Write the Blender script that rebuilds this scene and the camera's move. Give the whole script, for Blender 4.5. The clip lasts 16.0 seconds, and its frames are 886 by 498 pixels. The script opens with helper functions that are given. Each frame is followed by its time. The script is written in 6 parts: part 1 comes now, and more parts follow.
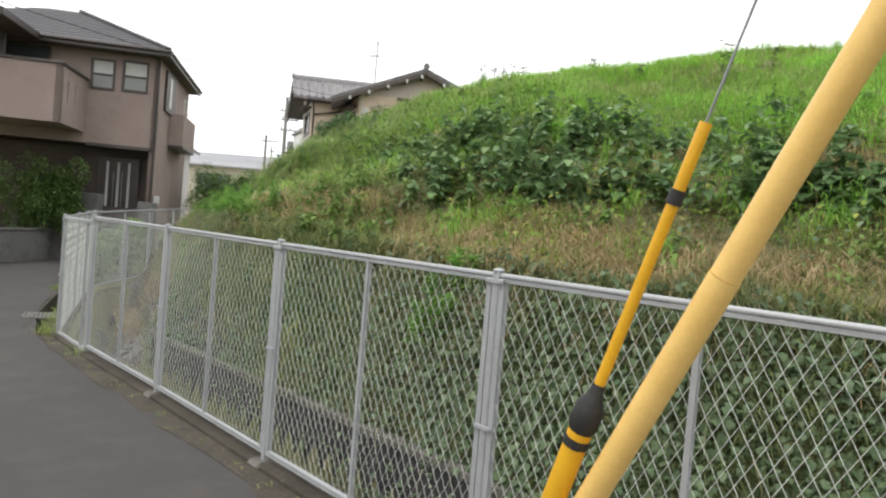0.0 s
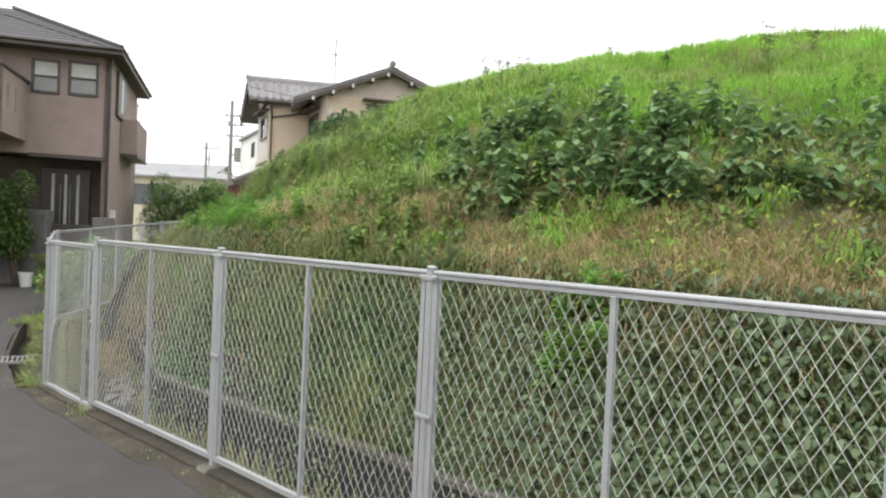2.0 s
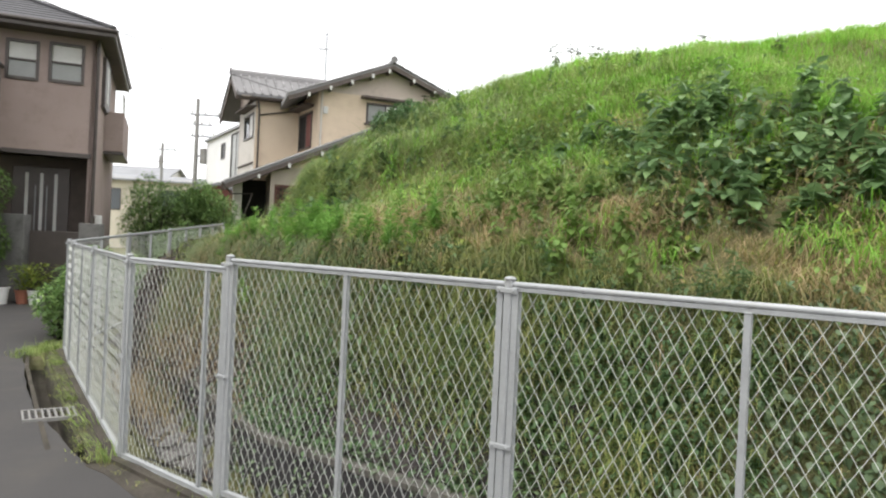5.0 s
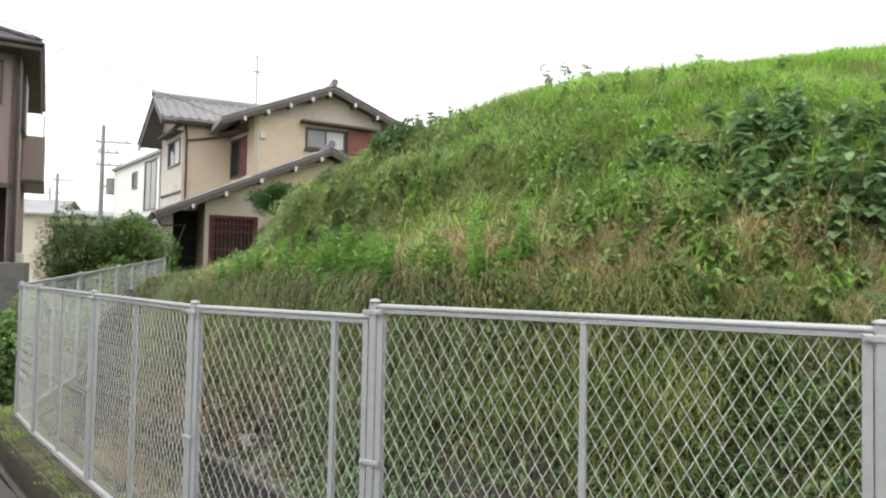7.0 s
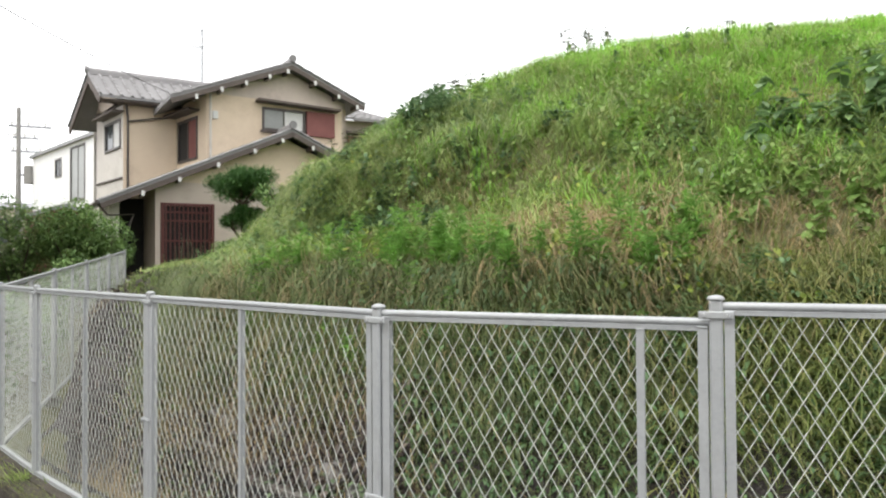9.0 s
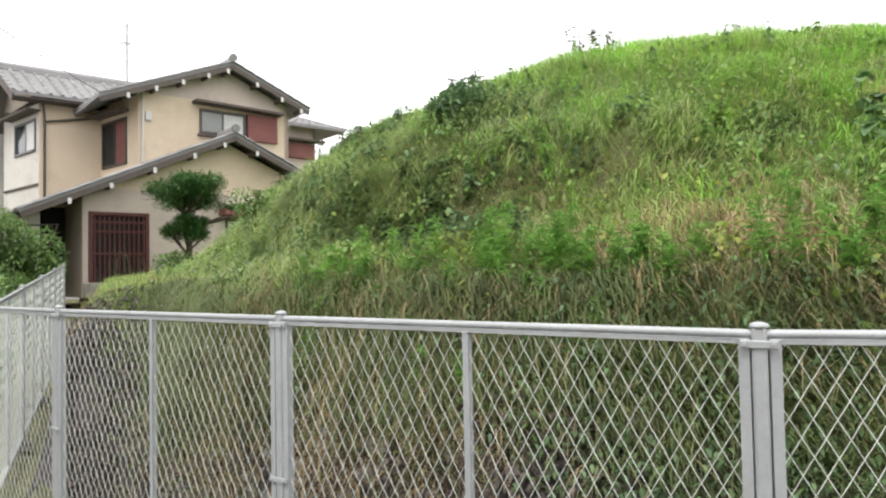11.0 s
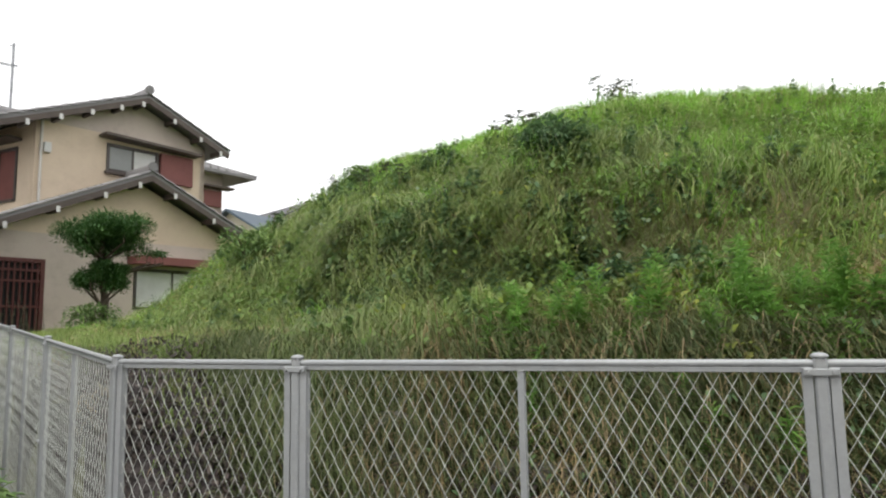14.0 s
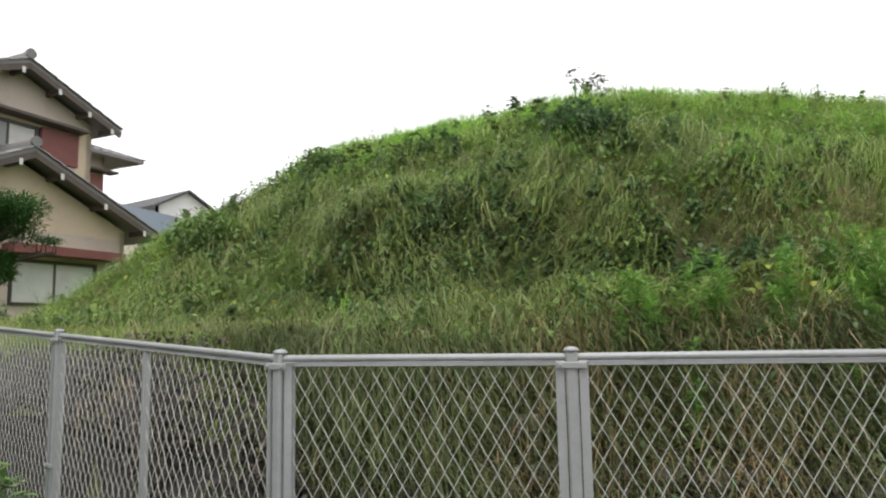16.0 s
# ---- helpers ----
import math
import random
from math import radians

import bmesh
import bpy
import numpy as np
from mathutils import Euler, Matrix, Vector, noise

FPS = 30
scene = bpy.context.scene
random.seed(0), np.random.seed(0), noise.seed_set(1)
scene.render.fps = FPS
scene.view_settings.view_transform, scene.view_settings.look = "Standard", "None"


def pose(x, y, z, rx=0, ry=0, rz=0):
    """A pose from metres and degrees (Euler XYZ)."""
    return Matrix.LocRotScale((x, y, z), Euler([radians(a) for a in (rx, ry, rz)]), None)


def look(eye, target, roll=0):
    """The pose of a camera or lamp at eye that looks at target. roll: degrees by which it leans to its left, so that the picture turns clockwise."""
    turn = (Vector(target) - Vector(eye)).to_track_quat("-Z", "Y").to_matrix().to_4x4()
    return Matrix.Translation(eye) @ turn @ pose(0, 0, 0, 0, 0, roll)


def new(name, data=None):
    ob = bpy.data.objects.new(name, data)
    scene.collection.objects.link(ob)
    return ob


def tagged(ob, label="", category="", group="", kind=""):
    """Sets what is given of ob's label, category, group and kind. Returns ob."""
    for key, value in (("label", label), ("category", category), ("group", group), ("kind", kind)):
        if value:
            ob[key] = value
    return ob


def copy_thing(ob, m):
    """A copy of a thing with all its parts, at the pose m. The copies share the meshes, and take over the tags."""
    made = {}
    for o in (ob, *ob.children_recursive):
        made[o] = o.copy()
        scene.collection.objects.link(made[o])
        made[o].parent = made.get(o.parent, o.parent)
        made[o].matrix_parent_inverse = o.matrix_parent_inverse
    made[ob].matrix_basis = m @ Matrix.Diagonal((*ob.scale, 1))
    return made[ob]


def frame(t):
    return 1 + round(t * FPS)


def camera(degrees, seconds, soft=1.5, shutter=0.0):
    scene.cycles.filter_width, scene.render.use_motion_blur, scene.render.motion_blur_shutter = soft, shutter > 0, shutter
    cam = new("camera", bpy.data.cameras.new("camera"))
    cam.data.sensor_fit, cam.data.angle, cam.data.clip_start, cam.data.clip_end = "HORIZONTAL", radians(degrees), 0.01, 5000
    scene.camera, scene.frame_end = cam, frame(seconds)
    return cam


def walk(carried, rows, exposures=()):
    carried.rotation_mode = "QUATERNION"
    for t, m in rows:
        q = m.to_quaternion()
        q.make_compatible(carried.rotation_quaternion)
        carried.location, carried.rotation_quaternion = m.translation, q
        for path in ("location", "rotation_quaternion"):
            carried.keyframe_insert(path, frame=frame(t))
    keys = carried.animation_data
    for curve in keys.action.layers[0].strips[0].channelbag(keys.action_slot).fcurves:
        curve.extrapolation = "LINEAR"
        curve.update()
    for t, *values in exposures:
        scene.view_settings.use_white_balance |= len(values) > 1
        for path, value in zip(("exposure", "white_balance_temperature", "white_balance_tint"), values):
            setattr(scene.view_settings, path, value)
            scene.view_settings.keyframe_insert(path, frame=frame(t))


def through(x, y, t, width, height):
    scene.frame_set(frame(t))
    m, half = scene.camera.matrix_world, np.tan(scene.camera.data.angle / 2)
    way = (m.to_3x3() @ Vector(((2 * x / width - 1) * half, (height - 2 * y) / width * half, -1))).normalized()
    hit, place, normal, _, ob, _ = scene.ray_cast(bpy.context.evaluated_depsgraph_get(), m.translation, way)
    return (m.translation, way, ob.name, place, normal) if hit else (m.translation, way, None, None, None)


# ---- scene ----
cam = camera(65.5, 16.0, 2.2)
PATH = [
    (0, (2.289, -2.085, 1.724), (2.24, -0.087, 1.664), 4.8),
    (0.5, (1.922, -1.829, 1.731), (1.99, 0.169, 1.662), 5.2),
    (1, (1.595, -1.459, 1.717), (1.722, 0.536, 1.661), 4.6),
    (1.5, (1.234, -1.19, 1.722), (1.419, 0.801, 1.669), 3.6),
    (2, (0.905, -0.852, 1.717), (1.033, 1.143, 1.675), 2.6),
    (2.5, (0.548, -0.635, 1.73), (0.697, 1.359, 1.681), 2.7),
    (3, (0.244, -0.265, 1.715), (0.4, 1.729, 1.674), 1.8),
    (3.5, (-0.142, -0.046, 1.726), (0.034, 1.946, 1.679), 2.4),
    (4, (-0.395, 0.353, 1.709), (-0.204, 2.343, 1.668), 2.5),
    (4.2, (-0.538, 0.495, 1.696), (-0.333, 2.484, 1.655), 2.7),
    (6.3, (-1.918, 1.809, 1.691), (-1.43, 3.748, 1.747), 2.5),
    (6.5, (-2.081, 1.923, 1.676), (-1.561, 3.853, 1.741), 2.5),
    (7, (-2.333, 2.217, 1.682), (-1.782, 4.139, 1.755), 1.1),
    (7.5, (-2.64, 2.608, 1.672), (-2.052, 4.52, 1.714), 0.8),
    (8, (-2.888, 2.91, 1.669), (-2.239, 4.801, 1.707), 0.3),
    (8.5, (-3.125, 3.312, 1.674), (-2.429, 5.186, 1.710), -0.1),
    (11, (-4.373, 5.034, 1.669), (-3.371, 6.764, 1.736), -1.1),
    (11.5, (-4.583, 5.421, 1.656), (-3.555, 7.135, 1.737), -1.3),
    (12, (-4.906, 5.698, 1.655), (-3.824, 7.378, 1.742), -1.2),
    (12.5, (-5.109, 6.121, 1.62), (-3.98, 7.766, 1.761), -1.6),
    (13, (-5.419, 6.459, 1.623), (-4.196, 8.031, 1.796), -1.6),
    (13.5, (-5.608, 6.875, 1.595), (-4.326, 8.394, 1.812), -1.5),
    (14, (-5.88, 7.273, 1.596), (-4.529, 8.729, 1.835), -1.0),
    (14.5, (-5.961, 7.723, 1.575), (-4.552, 9.121, 1.817), -0.7),
    (15, (-6.175, 8.096, 1.577), (-4.705, 9.434, 1.795), -0.1),
    (15.5, (-6.283, 8.473, 1.560), (-4.742, 9.726, 1.792), -0.8),
    (16, (-6.500, 8.885, 1.573), (-4.882, 10.036, 1.807), -1.1),
]
walk(cam, [(t, look(eye, target, roll)) for t, eye, target, roll in PATH],
     [(0, 0.24), (1, 0.41), (4, 0.51), (7, 0.5), (8.5, 0.58), (11.5, 0.69), (12.5, 0.67), (13.5, 0.29), (14, 0.11), (16, 0.07)])

# ---- world and light: a bright overcast sky ----
world = bpy.data.worlds.new("overcast_sky")
scene.world = world
world.use_nodes = True
wn, wl = world.node_tree.nodes, world.node_tree.links
wn.clear()
w_out = wn.new("ShaderNodeOutputWorld")
w_bg = wn.new("ShaderNodeBackground")
w_sky = wn.new("ShaderNodeTexSky")
w_sky.sky_type = "NISHITA"
w_sky.sun_disc = False
w_sky.sun_elevation, w_sky.sun_rotation = radians(61), radians(237)
w_sky.air_density, w_sky.dust_density = 1.0, 4.0
w_hsv = wn.new("ShaderNodeHueSaturation")
w_hsv.inputs["Saturation"].default_value = 0.12
w_mix = wn.new("ShaderNodeMix")
w_mix.data_type = "RGBA"
w_mix.inputs[0].default_value = 0.8
w_mix.inputs[7].default_value = (12.0, 12.0, 12.2, 1)
wl.new(w_sky.outputs[0], w_hsv.inputs["Color"])
wl.new(w_hsv.outputs[0], w_mix.inputs[6])
wl.new(w_mix.outputs[2], w_bg.inputs["Color"])
w_bg.inputs["Strength"].default_value = 0.125
wl.new(w_bg.outputs[0], w_out.inputs["Surface"])

sun_data = bpy.data.lights.new("sun", "SUN")
sun_data.energy, sun_data.angle, sun_data.color = 1.5, radians(25), (1.0, 0.97, 0.92)
sun = new("sun", sun_data)
sun.matrix_world = look((-11, -7, 24), (0, 0, 0))


# ---- materials ----
def material(name, build):
    m = bpy.data.materials.new(name)
    m.use_nodes = True
    nt = m.node_tree
    nt.nodes.clear()
    out = nt.nodes.new("ShaderNodeOutputMaterial")
    bsdf = nt.nodes.new("ShaderNodeBsdfPrincipled")
    nt.links.new(bsdf.outputs[0], out.inputs[0])
    build(nt, bsdf, out)
    return m


def coords(nt):
    return nt.nodes.new("ShaderNodeTexCoord").outputs["Object"]


def noise_tex(nt, vec, scale, detail=6.0, rough=0.6):
    n = nt.nodes.new("ShaderNodeTexNoise")
    n.inputs["Scale"].default_value = scale
    n.inputs["Detail"].default_value = detail
    n.inputs["Roughness"].default_value = rough
    nt.links.new(vec, n.inputs["Vector"])
    return n.outputs[0]


def ramp(nt, fac, stops):
    r = nt.nodes.new("ShaderNodeValToRGB")
    r.color_ramp.elements[0].position, r.color_ramp.elements[1].position = stops[0][0], stops[-1][0]
    for p, c in stops[1:-1]:
        r.color_ramp.elements.new(p)
    for e, (p, c) in zip(r.color_ramp.elements, stops):
        e.position, e.color = p, (*c, 1)
    nt.links.new(fac, r.inputs[0])
    return r.outputs[0]


def mix_rgb(nt, fac, a, b, mode="MIX"):
    m = nt.nodes.new("ShaderNodeMix")
    m.data_type, m.blend_type = "RGBA", mode
    for sock, v in ((m.inputs[0], fac), (m.inputs[6], a), (m.inputs[7], b)):
        if isinstance(v, (int, float)):
            sock.default_value = v
        elif isinstance(v, tuple):
            sock.default_value = (*v, 1)
        else:
            nt.links.new(v, sock)
    return m.outputs[2]


def bump(nt, bsdf, height, strength, dist=0.01):
    b = nt.nodes.new("ShaderNodeBump")
    b.inputs["Strength"].default_value, b.inputs["Distance"].default_value = strength, dist
    nt.links.new(height, b.inputs["Height"])
    nt.links.new(b.outputs[0], bsdf.inputs["Normal"])


def mottled(name, dark, light, big=1.5, small=40.0, rough=0.8, metal=0.0, bumpy=0.3, dist=0.004, stain=None, stain_amount=0.5):
    """A surface with broad mottling, fine grain and optional stains."""
    def build(nt, bsdf, out):
        v = coords(nt)
        a = noise_tex(nt, v, big)
        b = noise_tex(nt, v, small, 8.0, 0.7)
        c = ramp(nt, mix_rgb(nt, 0.45, a, b), [(0.3, dark), (0.7, light)])
        if stain:
            s = ramp(nt, noise_tex(nt, v, big * 2.3, 10.0, 0.75), [(0.5, (0, 0, 0)), (0.72, (stain_amount,) * 3)])
            c = mix_rgb(nt, s, c, stain)
        nt.links.new(c, bsdf.inputs["Base Color"])
        bsdf.inputs["Roughness"].default_value, bsdf.inputs["Metallic"].default_value = rough, metal
        bump(nt, bsdf, b, bumpy, dist)
    return material(name, build)


def foliage(name, stops, patch=0.6, patch_colour=None, patch_amount=0.5, through=0.3, rough=0.55):
    """Leaves and blades: a tone for each, drifting over the slope in patches, with light coming through."""
    def build(nt, bsdf, out):
        g = nt.nodes.new("ShaderNodeNewGeometry")
        c = ramp(nt, g.outputs["Random Per Island"], stops)
        mean = tuple(sum(q[i] for _, q in stops) / len(stops) for i in range(3))
        c = mix_rgb(nt, 0.3, c, mean)
        v = coords(nt)
        n = noise_tex(nt, v, patch, 3.0, 0.6)
        if patch_colour:
            f = ramp(nt, n, [(0.45, (0, 0, 0)), (0.68, (patch_amount,) * 3)])
            c = mix_rgb(nt, f, c, patch_colour)
        k = ramp(nt, noise_tex(nt, v, patch * 3.7, 4.0), [(0.3, (0.68, 0.7, 0.62)), (0.5, (0.95, 0.95, 0.95)), (0.72, (1.3, 1.27, 1.2))])
        c = mix_rgb(nt, 1.0, c, k, "MULTIPLY")
        nt.links.new(c, bsdf.inputs["Base Color"])
        bsdf.inputs["Roughness"].default_value = rough
        bsdf.inputs["Specular IOR Level"].default_value = 0.3
        t = nt.nodes.new("ShaderNodeBsdfTranslucent")
        nt.links.new(c, t.inputs["Color"])
        mx = nt.nodes.new("ShaderNodeMixShader")
        mx.inputs[0].default_value = through
        nt.links.new(bsdf.outputs[0], mx.inputs[1])
        nt.links.new(t.outputs[0], mx.inputs[2])
        nt.links.new(mx.outputs[0], out.inputs[0])
    return material(name, build)


def asphalt_mat(nt, bsdf, out):
    v = coords(nt)
    big = noise_tex(nt, v, 0.55, 5.0)
    grit = noise_tex(nt, v, 160.0, 3.0, 0.8)
    c = ramp(nt, mix_rgb(nt, 0.35, big, grit), [(0.25, (0.034, 0.032, 0.032)), (0.75, (0.059, 0.055, 0.053))])
    dirt = ramp(nt, noise_tex(nt, v, 1.7, 8.0, 0.7), [(0.48, (0, 0, 0)), (0.75, (0.6,) * 3)])
    c = mix_rgb(nt, dirt, c, (0.082, 0.073, 0.062))
    nt.links.new(c, bsdf.inputs["Base Color"])
    bsdf.inputs["Roughness"].default_value = 0.85
    bump(nt, bsdf, grit, 0.5, 0.004)


def tile_mat(name, dark, light, pitch):
    """Roof covering of grey tile, with tone by piece."""
    def build(nt, bsdf, out):
        v = coords(nt)
        g = nt.nodes.new("ShaderNodeNewGeometry")
        c = ramp(nt, mix_rgb(nt, 0.5, noise_tex(nt, v, 1.1), g.outputs["Random Per Island"]), [(0.2, dark), (0.8, light)])
        fine = noise_tex(nt, v, 35.0, 6.0)
        c = mix_rgb(nt, 0.25, c, fine, "OVERLAY")
        nt.links.new(c, bsdf.inputs["Base Color"])
        bsdf.inputs["Roughness"].default_value = 0.6
        bump(nt, bsdf, fine, 0.2, 0.004)
    return material(name, build)


def ground_mat(nt, bsdf, out):
    v = coords(nt)
    a = noise_tex(nt, v, 0.8, 6.0)
    b = noise_tex(nt, v, 14.0, 8.0, 0.75)
    c = ramp(nt, mix_rgb(nt, 0.6, a, b), [(0.3, (0.07, 0.075, 0.035)), (0.5, (0.14, 0.14, 0.06)), (0.72, (0.22, 0.185, 0.12))])
    nt.links.new(c, bsdf.inputs["Base Color"])
    bsdf.inputs["Roughness"].default_value = 0.95
    bump(nt, bsdf, b, 0.8, 0.05)


def glass_mat(nt, bsdf, out):
    bsdf.inputs["Base Color"].default_value = (0.06, 0.07, 0.075, 1)
    bsdf.inputs["Roughness"].default_value = 0.06
    bsdf.inputs["Specular IOR Level"].default_value = 0.6


M = {
    "asphalt": material("asphalt", asphalt_mat),
    "ground": material("hill_soil", ground_mat),
    "concrete": mottled("weathered_concrete", (0.16, 0.15, 0.13), (0.33, 0.31, 0.27), 3.0, 60.0, 0.9, stain=(0.05, 0.055, 0.03), stain_amount=0.8),
    "mossy": mottled("mossy_soil", (0.028, 0.024, 0.019), (0.13, 0.11, 0.085), 3.0, 30.0, 0.95, bumpy=1.0, dist=0.04, stain=(0.075, 0.08, 0.035), stain_amount=0.55),
    "ditch": mottled("damp_ditch_soil", (0.028, 0.024, 0.026), (0.08, 0.067, 0.065), 2.0, 30.0, 0.85, bumpy=0.9, dist=0.03, stain=(0.13, 0.1, 0.085), stain_amount=0.5),
    "rubble": mottled("dusty_rubble", (0.1, 0.095, 0.09), (0.25, 0.238, 0.225), 5.0, 40.0, 0.9, bumpy=0.6, dist=0.01),
    "fence": mottled("grey_painted_steel", (0.29, 0.303, 0.308), (0.4, 0.413, 0.418), 3.0, 60.0, 0.45, 0.15, 0.06, 0.001, stain=(0.26, 0.25, 0.22), stain_amount=0.35),
    "wire": mottled("coated_mesh_wire", (0.46, 0.48, 0.44), (0.62, 0.64, 0.6), 8.0, 90.0, 0.5, 0.1, 0.0, 0.001),
    "yellow": mottled("yellow_plastic_guard", (0.62, 0.33, 0.012), (0.78, 0.43, 0.02), 6.0, 80.0, 0.4, 0, 0.05, 0.001, stain=(0.5, 0.28, 0.02), stain_amount=0.25),
    "pale_yellow": mottled("faded_yellow_plastic", (0.68, 0.43, 0.11), (0.83, 0.56, 0.19), 5.0, 70.0, 0.42, 0, 0.05, 0.001, stain=(0.56, 0.36, 0.1), stain_amount=0.25),
    "black": mottled("black_rubber", (0.012, 0.012, 0.012), (0.035, 0.035, 0.035), 8.0, 80.0, 0.6),
    "steel": mottled("dull_steel", (0.2, 0.21, 0.22), (0.36, 0.37, 0.38), 8.0, 80.0, 0.45, 0.7),
    "stucco": mottled("beige_render", (0.56, 0.455, 0.335), (0.68, 0.565, 0.43), 0.7, 90.0, 0.9, bumpy=0.35, dist=0.004, stain=(0.47, 0.37, 0.27), stain_amount=0.5),
    "stucco_grey": mottled("grey_beige_render", (0.46, 0.39, 0.335), (0.57, 0.495, 0.43), 0.8, 90.0, 0.9, bumpy=0.35, dist=0.004, stain=(0.26, 0.22, 0.18), stain_amount=0.4),
    "plaster": mottled("off_white_plaster", (0.5, 0.47, 0.43), (0.62, 0.59, 0.54), 0.8, 80.0, 0.85, stain=(0.35, 0.32, 0.28)),
    "brown_wall": mottled("brown_spray_render", (0.27, 0.21, 0.188), (0.345, 0.275, 0.25), 0.9, 120.0, 0.9, bumpy=0.5, dist=0.005, stain=(0.16, 0.12, 0.105), stain_amount=0.4),
    "white_wall": mottled("white_siding", (0.62, 0.62, 0.62), (0.76, 0.76, 0.76), 0.8, 40.0, 0.7),
    "cream": mottled("cream_siding", (0.5, 0.46, 0.36), (0.6, 0.56, 0.46), 0.8, 40.0, 0.8),
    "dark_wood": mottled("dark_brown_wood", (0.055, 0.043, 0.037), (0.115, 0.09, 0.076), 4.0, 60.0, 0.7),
    "bronze": mottled("dark_bronze_aluminium", (0.05, 0.042, 0.038), (0.085, 0.072, 0.066), 3.0, 50.0, 0.4, 0.3),
    "red_wood": mottled("red_brown_shutter", (0.14, 0.045, 0.04), (0.22, 0.08, 0.07), 2.0, 50.0, 0.7),
    "gate_red": mottled("dark_red_lattice", (0.075, 0.02, 0.018), (0.125, 0.037, 0.033), 3.0, 50.0, 0.6),
    "curtain": mottled("pale_curtain", (0.5, 0.5, 0.48), (0.7, 0.7, 0.68), 3.0, 30.0, 0.9),
    "grey_pane": mottled("frosted_pane", (0.2, 0.21, 0.2), (0.3, 0.31, 0.3), 2.0, 30.0, 0.3),
    "glass": material("window_glass", glass_mat),
    # near-black, so that the shade inside openings lies in the colour
    "interior": mottled("unlit_interior", (0.01, 0.01, 0.01), (0.025, 0.024, 0.022), 2.0, 20.0, 0.9),
    "roof_tile": tile_mat("grey_clay_tile", (0.15, 0.146, 0.146), (0.28, 0.272, 0.272), 0.25),
    "slate": tile_mat("dark_slate", (0.038, 0.037, 0.041), (0.075, 0.073, 0.078), 0.25),
    "blue_tile": tile_mat("blue_grey_tile", (0.05, 0.075, 0.1), (0.09, 0.12, 0.15), 0.25),
    "far_roof": mottled("pale_grey_roof", (0.2, 0.205, 0.215), (0.31, 0.315, 0.325), 0.5, 8.0, 0.7),
    "white_end": mottled("white_rafter_end", (0.5, 0.5, 0.48), (0.64, 0.64, 0.62), 5.0, 40.0, 0.7),
    "pole": mottled("concrete_pole", (0.18, 0.175, 0.165), (0.27, 0.265, 0.25), 2.0, 60.0, 0.9),
    "white_pot": mottled("white_plastic", (0.62, 0.62, 0.6), (0.76, 0.76, 0.74), 6.0, 60.0, 0.5),
    "terracotta": mottled("terracotta", (0.2, 0.075, 0.045), (0.3, 0.12, 0.075), 6.0, 60.0, 0.85),
    "block": mottled("grey_block_wall", (0.1, 0.098, 0.095), (0.19, 0.185, 0.175), 1.6, 60.0, 0.92, stain=(0.04, 0.045, 0.03), stain_amount=0.7),
    "bark": mottled("bark", (0.05, 0.038, 0.028), (0.13, 0.1, 0.075), 8.0, 60.0, 0.95, bumpy=0.9, dist=0.02),
    "grass": foliage("hill_grass", [(0.0, (0.134, 0.333, 0.0347)), (0.4, (0.226, 0.506, 0.0578)), (0.85, (0.319, 0.609, 0.0982)), (1.0, (0.474, 0.575, 0.196))], 0.45, (0.319, 0.529, 0.104), 0.5, 0.45),
    "grass_low": foliage("rough_grass", [(0.0, (0.1, 0.17, 0.035)), (0.5, (0.19, 0.265, 0.062)), (0.85, (0.29, 0.32, 0.1)), (1.0, (0.48, 0.4, 0.21))], 0.6, (0.33, 0.29, 0.13), 0.5, 0.4),
    "grass_dark": foliage("shaded_grass", [(0.0, (0.118, 0.213, 0.052)), (0.5, (0.242, 0.369, 0.0901)), (0.88, (0.375, 0.499, 0.15)), (1.0, (0.579, 0.559, 0.3))], 0.7, (0.289, 0.321, 0.116), 0.45, 0.42),
    "dead_leaf": foliage("dead_leaf", [(0.0, (0.0372, 0.0297, 0.0286)), (0.7, (0.0806, 0.0627, 0.0578)), (1.0, (0.198, 0.165, 0.143))], 0.9, None, 0.5, 0.2),
    "blackish": mottled("blackish_concrete", (0.02, 0.019, 0.022), (0.06, 0.056, 0.06), 3.0, 40.0, 0.8, bumpy=0.5, dist=0.01, stain=(0.11, 0.1, 0.095), stain_amount=0.5),
    "lip": mottled("stained_concrete_lip", (0.06, 0.057, 0.05), (0.2, 0.185, 0.165), 2.2, 30.0, 0.95, bumpy=0.6, dist=0.01, stain=(0.03, 0.035, 0.02), stain_amount=0.95),
    "garden_leaf": foliage("garden_leaf", [(0.0, (0.072, 0.135, 0.04)), (0.6, (0.153, 0.252, 0.07)), (1.0, (0.252, 0.351, 0.12))], 0.9, (0.081, 0.135, 0.05), 0.4, 0.35),
    "thatch": foliage("lodged_thatch", [(0.0, (0.0997, 0.161, 0.047)), (0.5, (0.199, 0.294, 0.0871)), (0.85, (0.324, 0.393, 0.147)), (1.0, (0.524, 0.505, 0.308))], 0.9, (0.212, 0.217, 0.107), 0.5, 0.38),
    # the thatch colours scaled to a little over half
    "bank_thatch": foliage("dark_bank_grass", [(0.0, (0.0571, 0.0929, 0.0275)), (0.5, (0.114, 0.169, 0.0509)), (0.85, (0.186, 0.226, 0.0862)), (1.0, (0.3, 0.29, 0.18))], 0.9, (0.122, 0.125, 0.0627), 0.5, 0.38),
